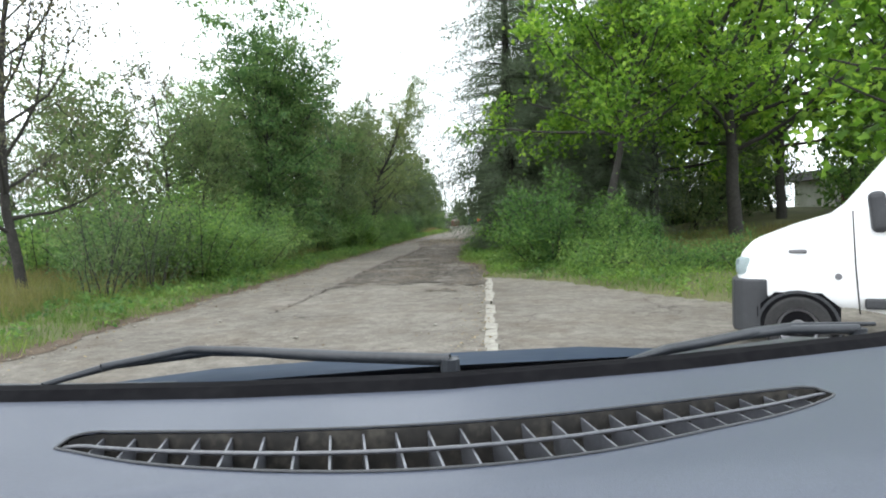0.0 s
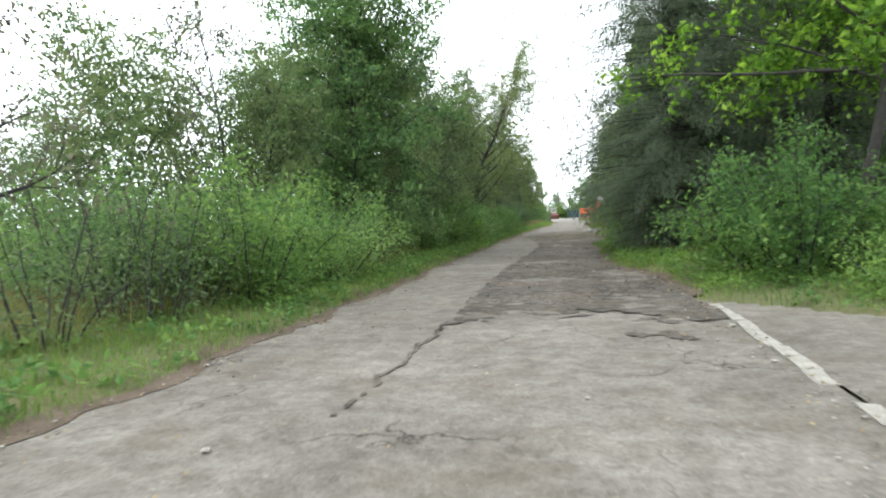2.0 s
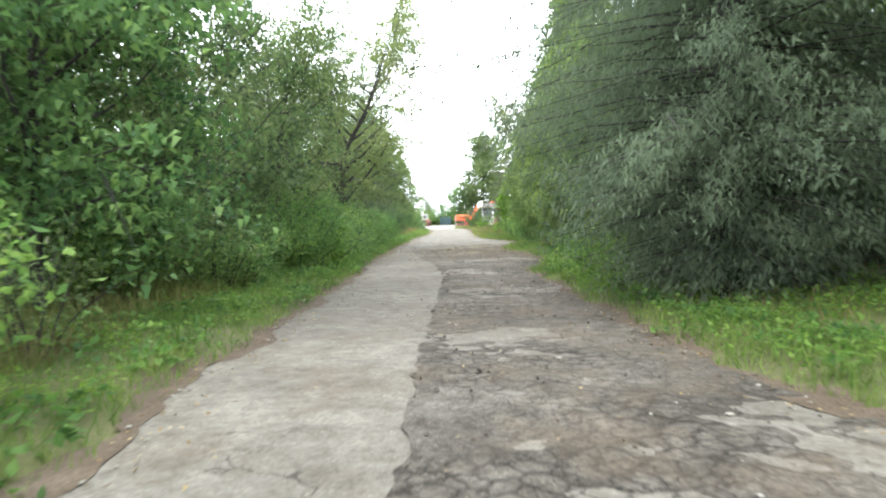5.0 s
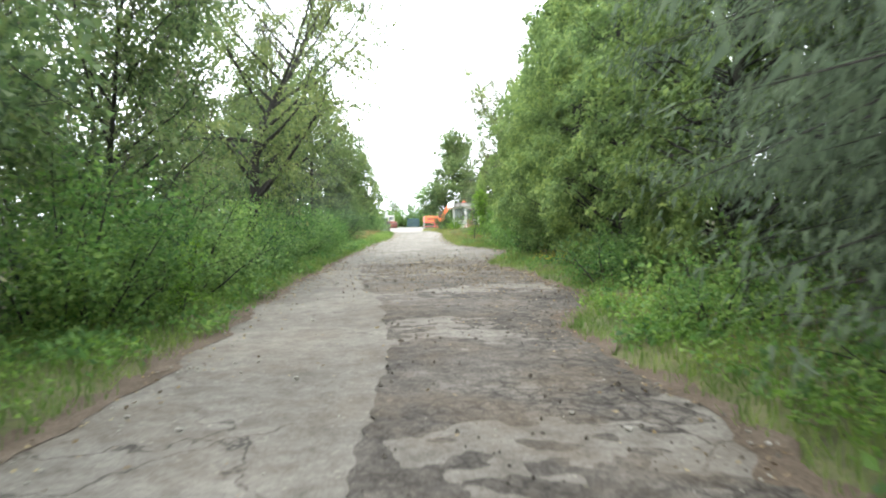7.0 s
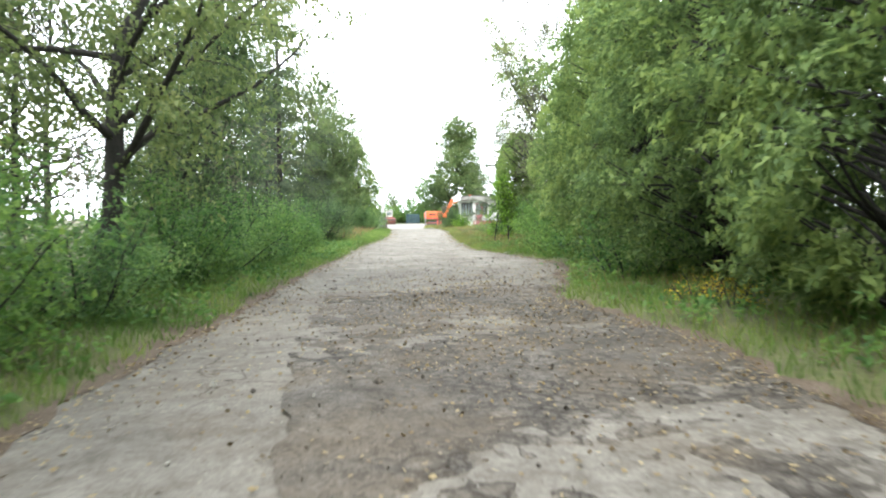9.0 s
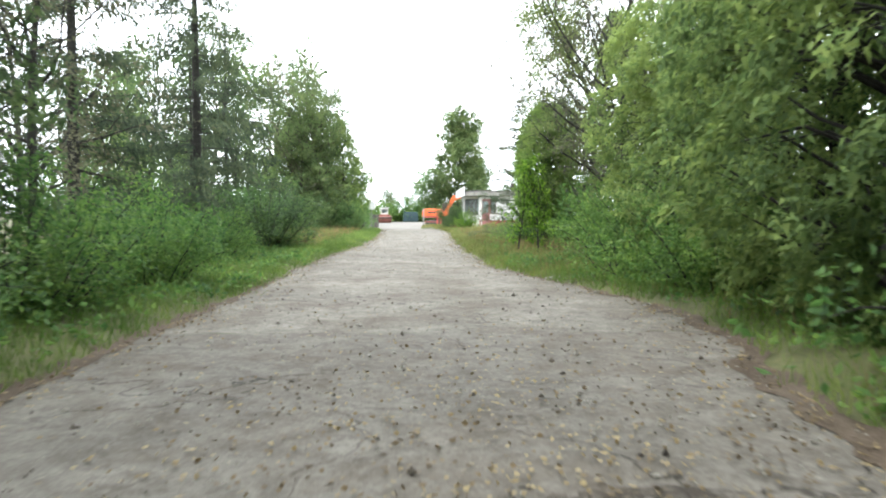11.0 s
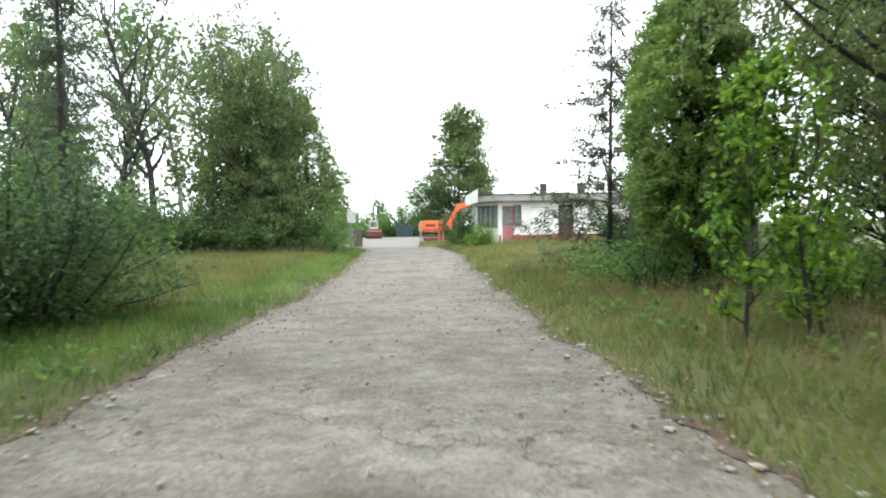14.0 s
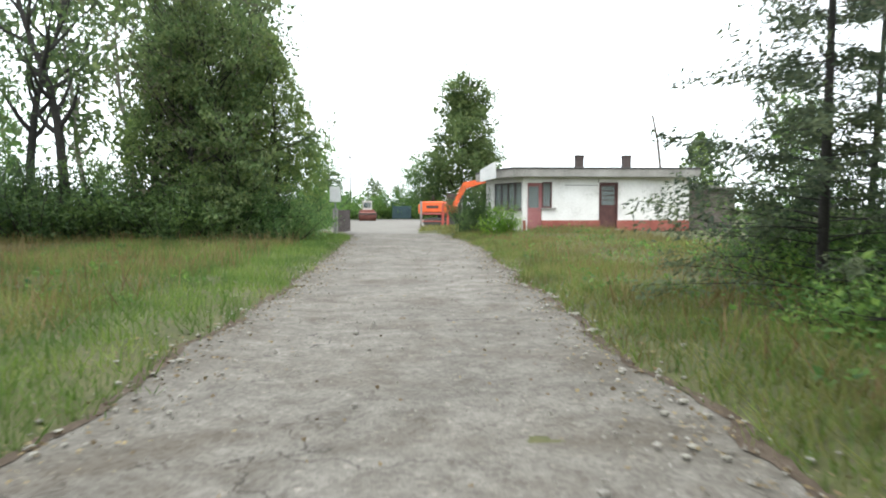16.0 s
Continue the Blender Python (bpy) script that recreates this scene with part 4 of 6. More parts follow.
for i in range(30):   # the hedge behind the yard, and scrub round the meadow
    plant("shrub" if i % 3 else "shrub2", -34 + i * 2.35, 153.5 + 2.0 * math.sin(i * 2.1), 1.15 + 0.35 * math.sin(i * 1.3))
for i in range(12):
    plant("leafy2" if i % 2 else "leafy", -42 + i * 7.6 + 2 * math.sin(i * 3.0), 166 + 4 * math.sin(i * 1.9), 0.62 + 0.12 * math.sin(i * 2.3))
for i in range(9):
    plant("shrub" if i % 2 else "shrub2", -29 + i * 1.9, 101.5 + 1.6 * math.sin(i * 2.4), 1.05 + 0.25 * math.sin(i * 1.7))
for x, y, z in ((0.9, 150.8, 0.85), (2.6, 151.2, 1.1), (4.6, 150.6, 1.0), (-6.0, 147, 1.3), (-7.6, 142, 1.4), (-8.6, 136, 1.5), (-7.4, 128, 1.2), (-5.9, 118, 0.9), (-5.2, 111, 0.9)):
    plant("shrub", x, y, z)
grow("yardtree", broadleaf(32, 15.5, 4.8, 0.06, 56, 9, 60, 1.2, 0.26, trunk_r=0.2, profile=(1.0, 1.0, 0.8, 0.62, 0.4), rise=0.3, width=0.8, flat=0.6, fine=True, sway=0.03, lean=0.02), "tree", "tall full green tree standing behind the yard", "tree", M_BARK, M_LEAF2)
plant("yardtree", 7.4, 152, 1.3, 0.8, full=True)
plant("yardtree", 11.6, 158, 0.6, full=True, label="lower round-crowned green tree behind the gatehouse")
plant("leafy2", 3.6, 151.5, 0.85, full=True, label="round-crowned yellow-green tree behind the yard")
plant("darkbush", 3.55, 99.0, 0.74, 1.45, label="dense dark rounded bush beside the gatehouse")
grow("brightshrub", shrub(33, 1.2, 0.75, 12, 240, 0.1), "shrub", "bright green leafy shrub at the gatehouse corner", "shrub", M_BARK, M_BIGLEAF, "foliage")
plant("brightshrub", 4.25, 95.6, 1.0, 1.1, label="bright green leafy shrub at the gatehouse corner")
for x, y, z in ((3.2, 147.5, 0.9), (4.8, 147.0, 1.0), (6.4, 147.5, 1.1), (1.6, 151.2, 1.2), (-0.4, 151.4, 1.3), (-2.2, 151, 1.4), (-4.2, 150, 1.4)):
    plant("shrub", x, y, z)

# ---- materials of made things ----
M_VANWHITE = surface("white_car_paint", [(0.70, 0.71, 0.72), (0.78, 0.79, 0.80), (0.82, 0.83, 0.84)], 1.5, 9, 0.25, bump=0.0, spec=0.6)
M_PLASTIC = surface("dark_grey_plastic", [(0.02, 0.021, 0.024), (0.03, 0.032, 0.036), (0.045, 0.047, 0.052)], 4, 180, 0.55, bump=0.25, depth=0.002)
M_RUBBER = surface("tyre_rubber", [(0.012, 0.012, 0.013), (0.02, 0.02, 0.021), (0.035, 0.034, 0.032)], 6, 90, 0.85, bump=0.4, depth=0.004)
M_RIM = surface("dull_steel_rim", [(0.10, 0.10, 0.11), (0.17, 0.17, 0.18), (0.24, 0.24, 0.25)], 8, 50, 0.5, 0.6, bump=0.1)
M_DASH = surface("grained_blue_grey_dashboard", [(0.020, 0.026, 0.042), (0.030, 0.038, 0.058), (0.046, 0.056, 0.08)], 2, 420, 0.42, bump=0.5, depth=0.0012, mix=0.6, spec=0.6)
M_GRILLE = surface("satin_grey_vent_bar", [(0.035, 0.037, 0.044), (0.06, 0.063, 0.073), (0.095, 0.099, 0.112)], 12, 120, 0.35, bump=0.1, depth=0.001, spec=0.6)
# near-black tones put the shade down in the vent into the dusty colour
M_DUSTY_SHADE = surface("shaded_dusty_duct", [(0.004, 0.004, 0.004), (0.012, 0.011, 0.010), (0.05, 0.046, 0.038)], 14, 90, 0.9, bump=0.3, depth=0.004)
M_BLACK = surface("matt_black_seal", [(0.004, 0.004, 0.005), (0.007, 0.007, 0.008), (0.012, 0.012, 0.013)], 6, 60, 0.9, bump=0.2, depth=0.002, spec=0.02)
M_WIPER = surface("satin_black_wiper", [(0.010, 0.012, 0.016), (0.016, 0.019, 0.024), (0.026, 0.03, 0.036)], 9, 90, 0.5, bump=0.2, depth=0.002)
M_CARBLUE = surface("dark_blue_car_paint", [(0.014, 0.022, 0.036), (0.02, 0.03, 0.048), (0.03, 0.042, 0.06)], 1.3, 14, 0.6, bump=0.0, spec=0.05)
M_LIME = surface("weathered_white_limewash", [(0.42, 0.41, 0.38), (0.68, 0.67, 0.64), (0.80, 0.79, 0.77)], 0.9, 14, 0.92, bump=0.4, depth=0.006, mix=0.35)
M_PLINTH = surface("faded_red_plinth_paint", [(0.16, 0.05, 0.04), (0.28, 0.085, 0.065), (0.34, 0.14, 0.11)], 1.8, 20, 0.9, bump=0.4)
M_DOOR = surface("old_brown_red_door_paint", [(0.045, 0.022, 0.02), (0.085, 0.036, 0.032), (0.13, 0.065, 0.055)], 3, 35, 0.7, bump=0.3)
M_REDDOOR = surface("faded_pink_red_door_paint", [(0.20, 0.075, 0.075), (0.30, 0.12, 0.12), (0.38, 0.19, 0.18)], 2.2, 30, 0.8, bump=0.3)
M_FASCIA = surface("stained_concrete_fascia", [(0.11, 0.105, 0.095), (0.25, 0.24, 0.22), (0.36, 0.35, 0.32)], 1.1, 18, 0.95, bump=0.5)
M_FELT = surface("dark_roof_felt", [(0.03, 0.03, 0.03), (0.06, 0.058, 0.055), (0.10, 0.095, 0.09)], 1.5, 30, 0.95, bump=0.4)
M_BRICK = surface("sooty_brick", [(0.035, 0.028, 0.026), (0.07, 0.055, 0.05), (0.11, 0.09, 0.082)], 5, 40, 0.95, bump=0.5)
M_ORANGE = surface("orange_machine_paint", [(0.50, 0.075, 0.02), (0.68, 0.115, 0.03), (0.74, 0.17, 0.06)], 2, 20, 0.45, bump=0.15)
M_MACHINE = surface("dark_machine_steel", [(0.03, 0.028, 0.026), (0.06, 0.056, 0.052), (0.11, 0.10, 0.09)], 4, 40, 0.7, 0.3, bump=0.3)
M_RUST = surface("rusty_gate_steel", [(0.03, 0.024, 0.022), (0.06, 0.047, 0.042), (0.11, 0.09, 0.08)], 4, 50, 0.85, bump=0.4)
M_REDPOST = surface("red_post_paint", [(0.26, 0.04, 0.03), (0.40, 0.07, 0.05), (0.48, 0.13, 0.10)], 4, 40, 0.7, bump=0.3)
M_BOARD = surface("white_sign_board", [(0.44, 0.45, 0.44), (0.56, 0.57, 0.56), (0.64, 0.64, 0.63)], 2, 20, 0.6, bump=0.1)
M_OLDRED = surface("rusty_red_machine_paint", [(0.09, 0.035, 0.028), (0.17, 0.06, 0.045), (0.24, 0.12, 0.09)], 3, 30, 0.8, bump=0.3)
M_CREAM = surface("dusty_cream_machine_paint", [(0.35, 0.33, 0.28), (0.5, 0.48, 0.43), (0.62, 0.6, 0.56)], 3, 25, 0.6, bump=0.2)
M_WOODPOLE = surface("grey_wooden_pole", [(0.06, 0.05, 0.04), (0.11, 0.095, 0.08), (0.17, 0.15, 0.13)], 5, 60, 0.9, bump=0.5)
M_FENCE = surface("dark_green_fence_sheet", [(0.012, 0.03, 0.035), (0.02, 0.045, 0.05), (0.04, 0.07, 0.075)], 2, 20, 0.7, bump=0.2)


def glass(name, tint, rough=0.05):
    m, n, l, b = node_material(name)
    b.inputs["Base Color"].default_value = (*tint, 1)
    b.inputs["Roughness"].default_value = rough
    b.inputs["Specular IOR Level"].default_value = 0.8
    b.inputs["Transmission Weight"].default_value = 0.75
    b.inputs["IOR"].default_value = 1.1
    return m


M_GLASS = glass("dusty_window_glass", (0.5, 0.56, 0.55), 0.12)
M_CARGLASS = glass("car_window_glass", (0.35, 0.42, 0.42))


def wheel(parent, x, y, z, r, w, side, hub=M_RIM):
    """A tyre with rounded shoulders, and its rim under it. The axle runs along y; side: -1 or 1, the outer face."""
    bm = bmesh.new()
    prof = [(r * 0.62, -w / 2), (r * 0.9, -w / 2), (r * 0.97, -w * 0.42), (r, -w * 0.25), (r, w * 0.25), (r * 0.97, w * 0.42), (r * 0.9, w / 2), (r * 0.62, w / 2)]
    n = 36
    rings = [[bm.verts.new((p[0] * math.cos(2 * math.pi * i / n), p[1], p[0] * math.sin(2 * math.pi * i / n))) for p in prof] for i in range(n)]
    for i in range(n):
        a, b = rings[i], rings[(i + 1) % n]
        for j in range(len(prof)):
            k = (j + 1) % len(prof)
            bm.faces.new((a[j], a[k], b[k], b[j]))
    bmesh.ops.recalc_face_normals(bm, faces=bm.faces)
    ob = part("wheel", bm, M_RUBBER, parent, "black tyre on a plain steel rim", pose(x, y, z))
    bm = bmesh.new()
    prof = [(r * 0.63, 0.0), (r * 0.58, 0.025), (r * 0.52, 0.01), (r * 0.30, -0.01), (r * 0.22, 0.02), (0.001, 0.025)]
    rings = [[bm.verts.new((p[0] * math.cos(2 * math.pi * i / n), side * (w * 0.36 + p[1]), p[0] * math.sin(2 * math.pi * i / n))) for p in prof] for i in range(n)]
    for i in range(n):
        a, b = rings[i], rings[(i + 1) % n]
        for j in range(len(prof) - 1):
            bm.faces.new((a[j], a[j + 1], b[j + 1], b[j]))
    bmesh.ops.recalc_face_normals(bm, faces=bm.faces)
    part("rim", bm, hub, ob)
    return ob


def loft(sections, close=True):
    """A skin through rings of points that all have the same count."""
    bm = bmesh.new()
    rings = [[bm.verts.new(p) for p in s] for s in sections]
    n = len(rings[0])
    for a, b in zip(rings, rings[1:]):
        for i in range(n if close else n - 1):
            bm.faces.new((a[i], a[(i + 1) % n], b[(i + 1) % n], b[i]))
    if close:
        bm.faces.new(rings[0][::-1])
        bm.faces.new(rings[-1])
    bmesh.ops.recalc_face_normals(bm, faces=bm.faces)
    return bm


def smooth(ob, angle=40):
    for p in ob.data.polygons:
        p.use_smooth = True
    mod = ob.modifiers.new("edges", "EDGE_SPLIT")
    mod.split_angle = radians(angle)
    return ob


# ---- the white panel van, parked across the apron; it is built nose to -x ----
def white_van(m):
    van = thing("van", "white compact panel van with dark bumper parked on the apron", "van", m)
    half = 0.86
    # length: height of the upper edge, height of the lower edge, half width at belt and at roof
    rows = [(0.00, 0.86, 0.60, 0.62, 0.60), (0.04, 1.02, 0.55, 0.74, 0.66), (0.14, 1.13, 0.52, 0.81, 0.70), (0.52, 1.28, 0.50, 0.85, 0.74), (0.88, 1.39, 0.50, 0.86, 0.76),
            (1.02, 1.50, 0.50, 0.86, 0.75), (1.42, 2.00, 0.42, 0.86, 0.72), (1.62, 2.14, 0.40, 0.86, 0.72), (2.2, 2.20, 0.38, 0.86, 0.73), (3.4, 2.20, 0.38, 0.86, 0.73), (4.0, 2.16, 0.40, 0.86, 0.72), (4.15, 1.95, 0.5, 0.84, 0.7), (4.2, 1.2, 0.55, 0.82, 0.72)]
    secs = []
    for x, top, low, wb, wr in rows:
        belt = min(1.12, low + (top - low) * 0.62)
        ring = []
        for s in (1, -1):
            side = [(wb * 0.93, low), (wb, low + 0.10), (wb, belt), (wr + (wb - wr) * 0.45, belt + (top - belt) * 0.55), (wr, top - 0.05), (wr * 0.86, top)]
            side = side if s == 1 else side[::-1]
            ring += [(x, s * -w, z) for w, z in side]
        secs.append(ring)
    body = smooth(part("body", loft(secs), M_VANWHITE, van), 35)
    # the dark front bumper wraps round the corner to the wheel arch
    bump = []
    for x, w in [(-0.06, 0.55), (-0.03, 0.74), (0.06, 0.84), (0.22, 0.872)]:
        bump.append((x, w))
    bm = bmesh.new()
    for s in (-1, 1):
        outline = [(x, s * w) for x, w in bump] + [(x + 0.16, s * (w - 0.12)) for x, w in bump[::-1]]
        prism(outline if s == 1 else outline[::-1], "z", 0.24, 0.765, 0.02, bm)
    box(-0.06, 0.1, -0.58, 0.58, 0.24, 0.75, 0.02, 2, bm)
    part("front_bumper", bm, M_PLASTIC, van, "dark grey plastic bumper")
    n = 20
    for s in (-1, 1):
        a0, outer, inner = [], [], []
        for i in range(n + 1):
            t = math.pi * (1.08 - 1.16 * i / n)
            outer.append((0.55 + 0.372 * math.cos(t), 0.29 + 0.372 * math.sin(t)))
            inner.append((0.55 + 0.345 * math.cos(t), 0.29 + 0.345 * math.sin(t)))
        y0, y1 = (0.75, 0.875) if s == 1 else (-0.875, -0.75)
        part("wheel_arch", prism(outer + inner[::-1], "y", y0, y1), M_PLASTIC, van)
    for x in (0.55, 3.35):
        part("wheel_well", prism([(x - 0.36, 0.22), (x - 0.36, 0.5), (x - 0.2, 0.64), (x + 0.2, 0.64), (x + 0.36, 0.5), (x + 0.36, 0.22)], "y", -0.868, 0.868), M_BLACK, van)
        for s in (-1, 1):
            wheel(van, x, s * 0.79, 0.305, 0.305, 0.19, s)
    for s in (-1, 1):
        y = s * 0.862
        part("door_strip", box(1.10, 2.12, min(y, y + s * 0.03), max(y, y + s * 0.03), 0.50, 0.60, 0.02), M_PLASTIC, van)
        part("door_gap", prism([(1.00, 1.42), (1.012, 1.42), (1.035, 0.9), (1.07, 0.45), (1.058, 0.45), (1.023, 0.9)], "y", min(y, y + s * 0.005), max(y, y + s * 0.005)), M_BLACK, van)
        part("door_gap", box(2.2, 2.212, min(y, y + s * 0.005), max(y, y + s * 0.005), 0.42, 1.3), M_BLACK, van)
        part("indicator", box(0.47, 0.63, min(y, y + s * 0.012), max(y, y + s * 0.012), 1.02, 1.06, 0.01), M_RIM, van, "small grey side indicator")
        part("fuel_cap", rod((0.89, y - s * 0.01, 0.80), (0.89, y + s * 0.008, 0.80), 0.03, sides=14), M_RIM, van, "small grey round side cap")
        win = prism([(1.24, 1.30), (1.36, 1.66), (1.52, 1.93), (2.12, 1.96), (2.12, 1.27)], "y", s * 0.775 - 0.075, s * 0.775 + 0.075, 0.02)
        bmesh.ops.rotate(win, verts=win.verts, cent=(1.6, s * 0.82, 1.3), matrix=Matrix.Rotation(s * radians(9.0), 3, "X"))
        pane = part("side_window", win, M_BLACK, van, "black window surround")
        win = prism([(1.29, 1.33), (1.40, 1.65), (1.55, 1.89), (2.08, 1.92), (2.08, 1.31)], "y", s * 0.775 - 0.079, s * 0.775 + 0.079)
        bmesh.ops.rotate(win, verts=win.verts, cent=(1.6, s * 0.82, 1.3), matrix=Matrix.Rotation(s * radians(9.0), 3, "X"))
        part("pane", win, M_CARGLASS, pane)
        mir = box(-0.07, 0.07, -0.09, 0.09, -0.19, 0.19, 0.055, 3)
        bmesh.ops.rotate(mir, verts=mir.verts, cent=(0, 0, 0), matrix=Matrix.Rotation(radians(-6), 3, "Y"))
        mirror = part("wing_mirror", mir, M_PLASTIC, van, "black wing mirror", pose(1.20, s * 0.97, 1.40))
        part("mirror_arm", box(-0.03, 0.03, -0.12, 0.0, -0.12, -0.04, 0.01) if s == 1 else box(-0.03, 0.03, 0.0, 0.12, -0.12, -0.04, 0.01), M_PLASTIC, mirror)
    part("windscreen", prism([(1.00, 1.44), (1.40, 1.97), (1.43, 1.95), (1.03, 1.42)], "y", -0.66, 0.66), M_CARGLASS, van)
    for s in (-1, 1):
        part("headlight", box(-0.01, 0.22, s * 0.66 - 0.12, s * 0.66 + 0.12, 0.80, 0.98, 0.05, 3), M_CARGLASS, van, "clear headlight")
    part("grille", box(-0.015, 0.03, -0.4, 0.4, 0.78, 0.86, 0.01), M_PLASTIC, van)
    return van


white_van(pose(5.538, 7.759, 0.0, rz=-24))

# ---- the gatehouse: white walls, red plinth, flat roof ----
BX0, BX1, BY0, BY1, BZ = 4.35, 12.45, 96.0, 101.0, 0.25
house = thing("gatehouse", "small white single-storey gatehouse with red plinth and flat roof", "house")


def wall_with_openings(x0, x1, z0, z1, y0, y1, holes, bm=None):
    """A wall along x, one closed skin with rectangular openings through it."""
    own = bmesh.new() if bm is None else bm
    xs = sorted({x0, x1, *[h[0] for h in holes], *[h[1] for h in holes]})
    zs = sorted({z0, z1, *[min(max(v, z0), z1) for h in holes for v in h[2:]]})
    solid = {(i, k) for i in range(len(xs) - 1) for k in range(len(zs) - 1)
             if not any(h[0] <= xs[i] and h[1] >= xs[i + 1] and h[2] <= zs[k] and h[3] >= zs[k + 1] for h in holes)}
    made = {}

    def at(i, j, k):
        if (i, j, k) not in made:
            made[i, j, k] = own.verts.new((xs[i], (y0, y1)[j], zs[k]))
        return made[i, j, k]

    for i, k in solid:
        own.faces.new((at(i, 0, k), at(i + 1, 0, k), at(i + 1, 0, k + 1), at(i, 0, k + 1)))
        own.faces.new((at(i, 1, k), at(i, 1, k + 1), at(i + 1, 1, k + 1), at(i + 1, 1, k)))
        for (di, dk), (p, q) in (((-1, 0), ((0, 1), (0, 0))), ((1, 0), ((1, 0), (1, 1))), ((0, -1), ((0, 0), (1, 0))), ((0, 1), ((1, 1), (0, 1)))):
            if (i + di, k + dk) not in solid:
                own.faces.new((at(i + p[0], 0, k + p[1]), at(i + p[0], 1, k + p[1]), at(i + q[0], 1, k + q[1]), at(i + q[0], 0, k + q[1])))
    bmesh.ops.recalc_face_normals(own, faces=own.faces)
    return own


front_holes = [(5.32, 6.02, BZ, 2.38), (6.02, 6.46, 1.32, 2.42), (8.54, 9.28, 0.42, 2.36)]
part("wall", wall_with_openings(5.2, BX1, 0.785, 2.62, BY0, BY0 + 0.3, [(a, b, max(c, 0.78), d) for a, b, c, d in front_holes]), M_LIME, house, "limewashed front wall with flaking patches")
part("plinth", wall_with_openings(5.2, BX1 + 0.01, -0.1, 0.78, BY0 - 0.02, BY0 + 0.3, [(5.32, 6.02, BZ, 0.78), (8.54, 9.28, 0.42, 0.78)]), M_PLINTH, house, "faded red painted plinth")
part("wall", box(BX1 - 0.3, BX1, BY0 + 0.3, BY1, -0.1, 2.62), M_LIME, house)
part("wall", box(4.55, BX1 - 0.3, BY1 - 0.3, BY1, -0.1, 2.62), M_LIME, house)
part("wall", box(4.25, 4.55, 98.55, BY1, -0.1, 2.62), M_LIME, house)
# the glazed corner, cut off slantwise on the road side
SLANT = pose(5.2, BY0, 0, rz=110.8)
part("wall", wall_with_openings(0.0, 2.68, -0.1, 2.62, -0.25, 0.0, [(0.12, 2.56, 1.24, 2.42)]), M_LIME, house, "low slanting wall under a strip of windows", SLANT)
corner = part("corner_window", wall_with_openings(0.12, 2.56, 1.24, 2.42, -0.10, -0.03, [(0.18 + 0.6 * i, 0.72 + 0.6 * i, 1.31, 2.36) for i in range(4)]), M_RUST, house, "dark framed corner window", SLANT)
for i in range(4):
    part("pane", box(0.18 + 0.6 * i, 0.72 + 0.6 * i, -0.07, -0.06, 1.31, 2.36), M_GLASS, corner)
part("window_sill", box(0.08, 2.6, -0.02, 0.08, 1.18, 1.24, 0.01), M_FASCIA, house, "", SLANT)
entrance = part("entrance_door", wall_with_openings(5.32, 6.02, BZ, 2.38, BY0 + 0.08, BY0 + 0.14, [(5.44, 5.90, 1.32, 2.24)]), M_REDDOOR, house, "faded pink-red door with a glazed upper half")
part("pane", box(5.44, 5.90, BY0 + 0.105, BY0 + 0.115, 1.32, 2.24), M_GLASS, entrance)
part("door_handle", rod((5.92, BY0 + 0.06, 1.25), (5.84, BY0 + 0.06, 1.25), 0.012), M_RIM, entrance)
win = part("window_frame", wall_with_openings(6.02, 6.46, 1.32, 2.42, BY0 + 0.06, BY0 + 0.12, [(6.08, 6.40, 1.38, 2.36)]), M_DOOR, house)
part("pane", box(6.08, 6.40, BY0 + 0.085, BY0 + 0.095, 1.38, 2.36), M_GLASS, win)
part("window_sill", box(5.98, 6.62, BY0 - 0.10, BY0 + 0.05, 1.24, 1.32, 0.01), M_FASCIA, house)
door = part("side_door", wall_with_openings(8.54, 9.28, 0.42, 2.36, BY0 + 0.08, BY0 + 0.14, [(8.62, 9.20, 1.45, 2.26)]), M_DOOR, house, "old dark red-brown door with a grey glazed top")
part("pane", box(8.62, 9.20, BY0 + 0.10, BY0 + 0.11, 1.45, 2.26), M_GLASS, door)
for z in (1.65, 1.85, 2.05):
    part("glazing_bar", box(8.62, 9.20, BY0 + 0.075, BY0 + 0.10, z - 0.012, z + 0.012), M_DOOR, door)
part("door_frame", wall_with_openings(8.50, 9.32, 0.42, 2.41, BY0 - 0.015, BY0 + 0.08, [(8.56, 9.26, 0.42, 2.34)]), M_DOOR, house)
part("step", box(8.45, 9.4, BY0 - 0.45, BY0 - 0.02, 0.1, 0.42, 0.015), M_FASCIA, house, "worn concrete doorstep")
part("conduit", box(7.0, 8.42, BY0 - 0.03, BY0, 2.27, 2.30), M_FASCIA, house)
part("lamp_bracket", rod((8.46, BY0, 2.42), (8.44, BY0 - 0.16, 2.5), 0.02), M_RUST, house)
part("fascia", prism([(4.78, BY0 - 0.45), (BX1 + 0.3, BY0 - 0.45), (BX1 + 0.3, BY1 + 0.3), (3.75, BY1 + 0.3), (3.75, 98.3)], "z", 2.62, 2.95, 0.015), M_FASCIA, house, "stained grey concrete roof edge")
part("roof", prism([(4.76, BY0 - 0.48), (BX1 + 0.33, BY0 - 0.48), (BX1 + 0.33, BY1 + 0.33), (3.72, BY1 + 0.33), (3.72, 98.27)], "z", 2.953, 3.03, 0.02), M_FELT, house, "dark felt flat roof")
for x in (7.75, 9.88):
    ch = part("chimney", box(x, x + 0.34, 97.0, 97.34, 3.03, 3.58), M_BRICK, house, "short sooty brick chimney")
    part("chimney_cap", box(x - 0.03, x + 0.37, 96.97, 97.37, 3.58, 3.65, 0.01), M_BRICK, ch)
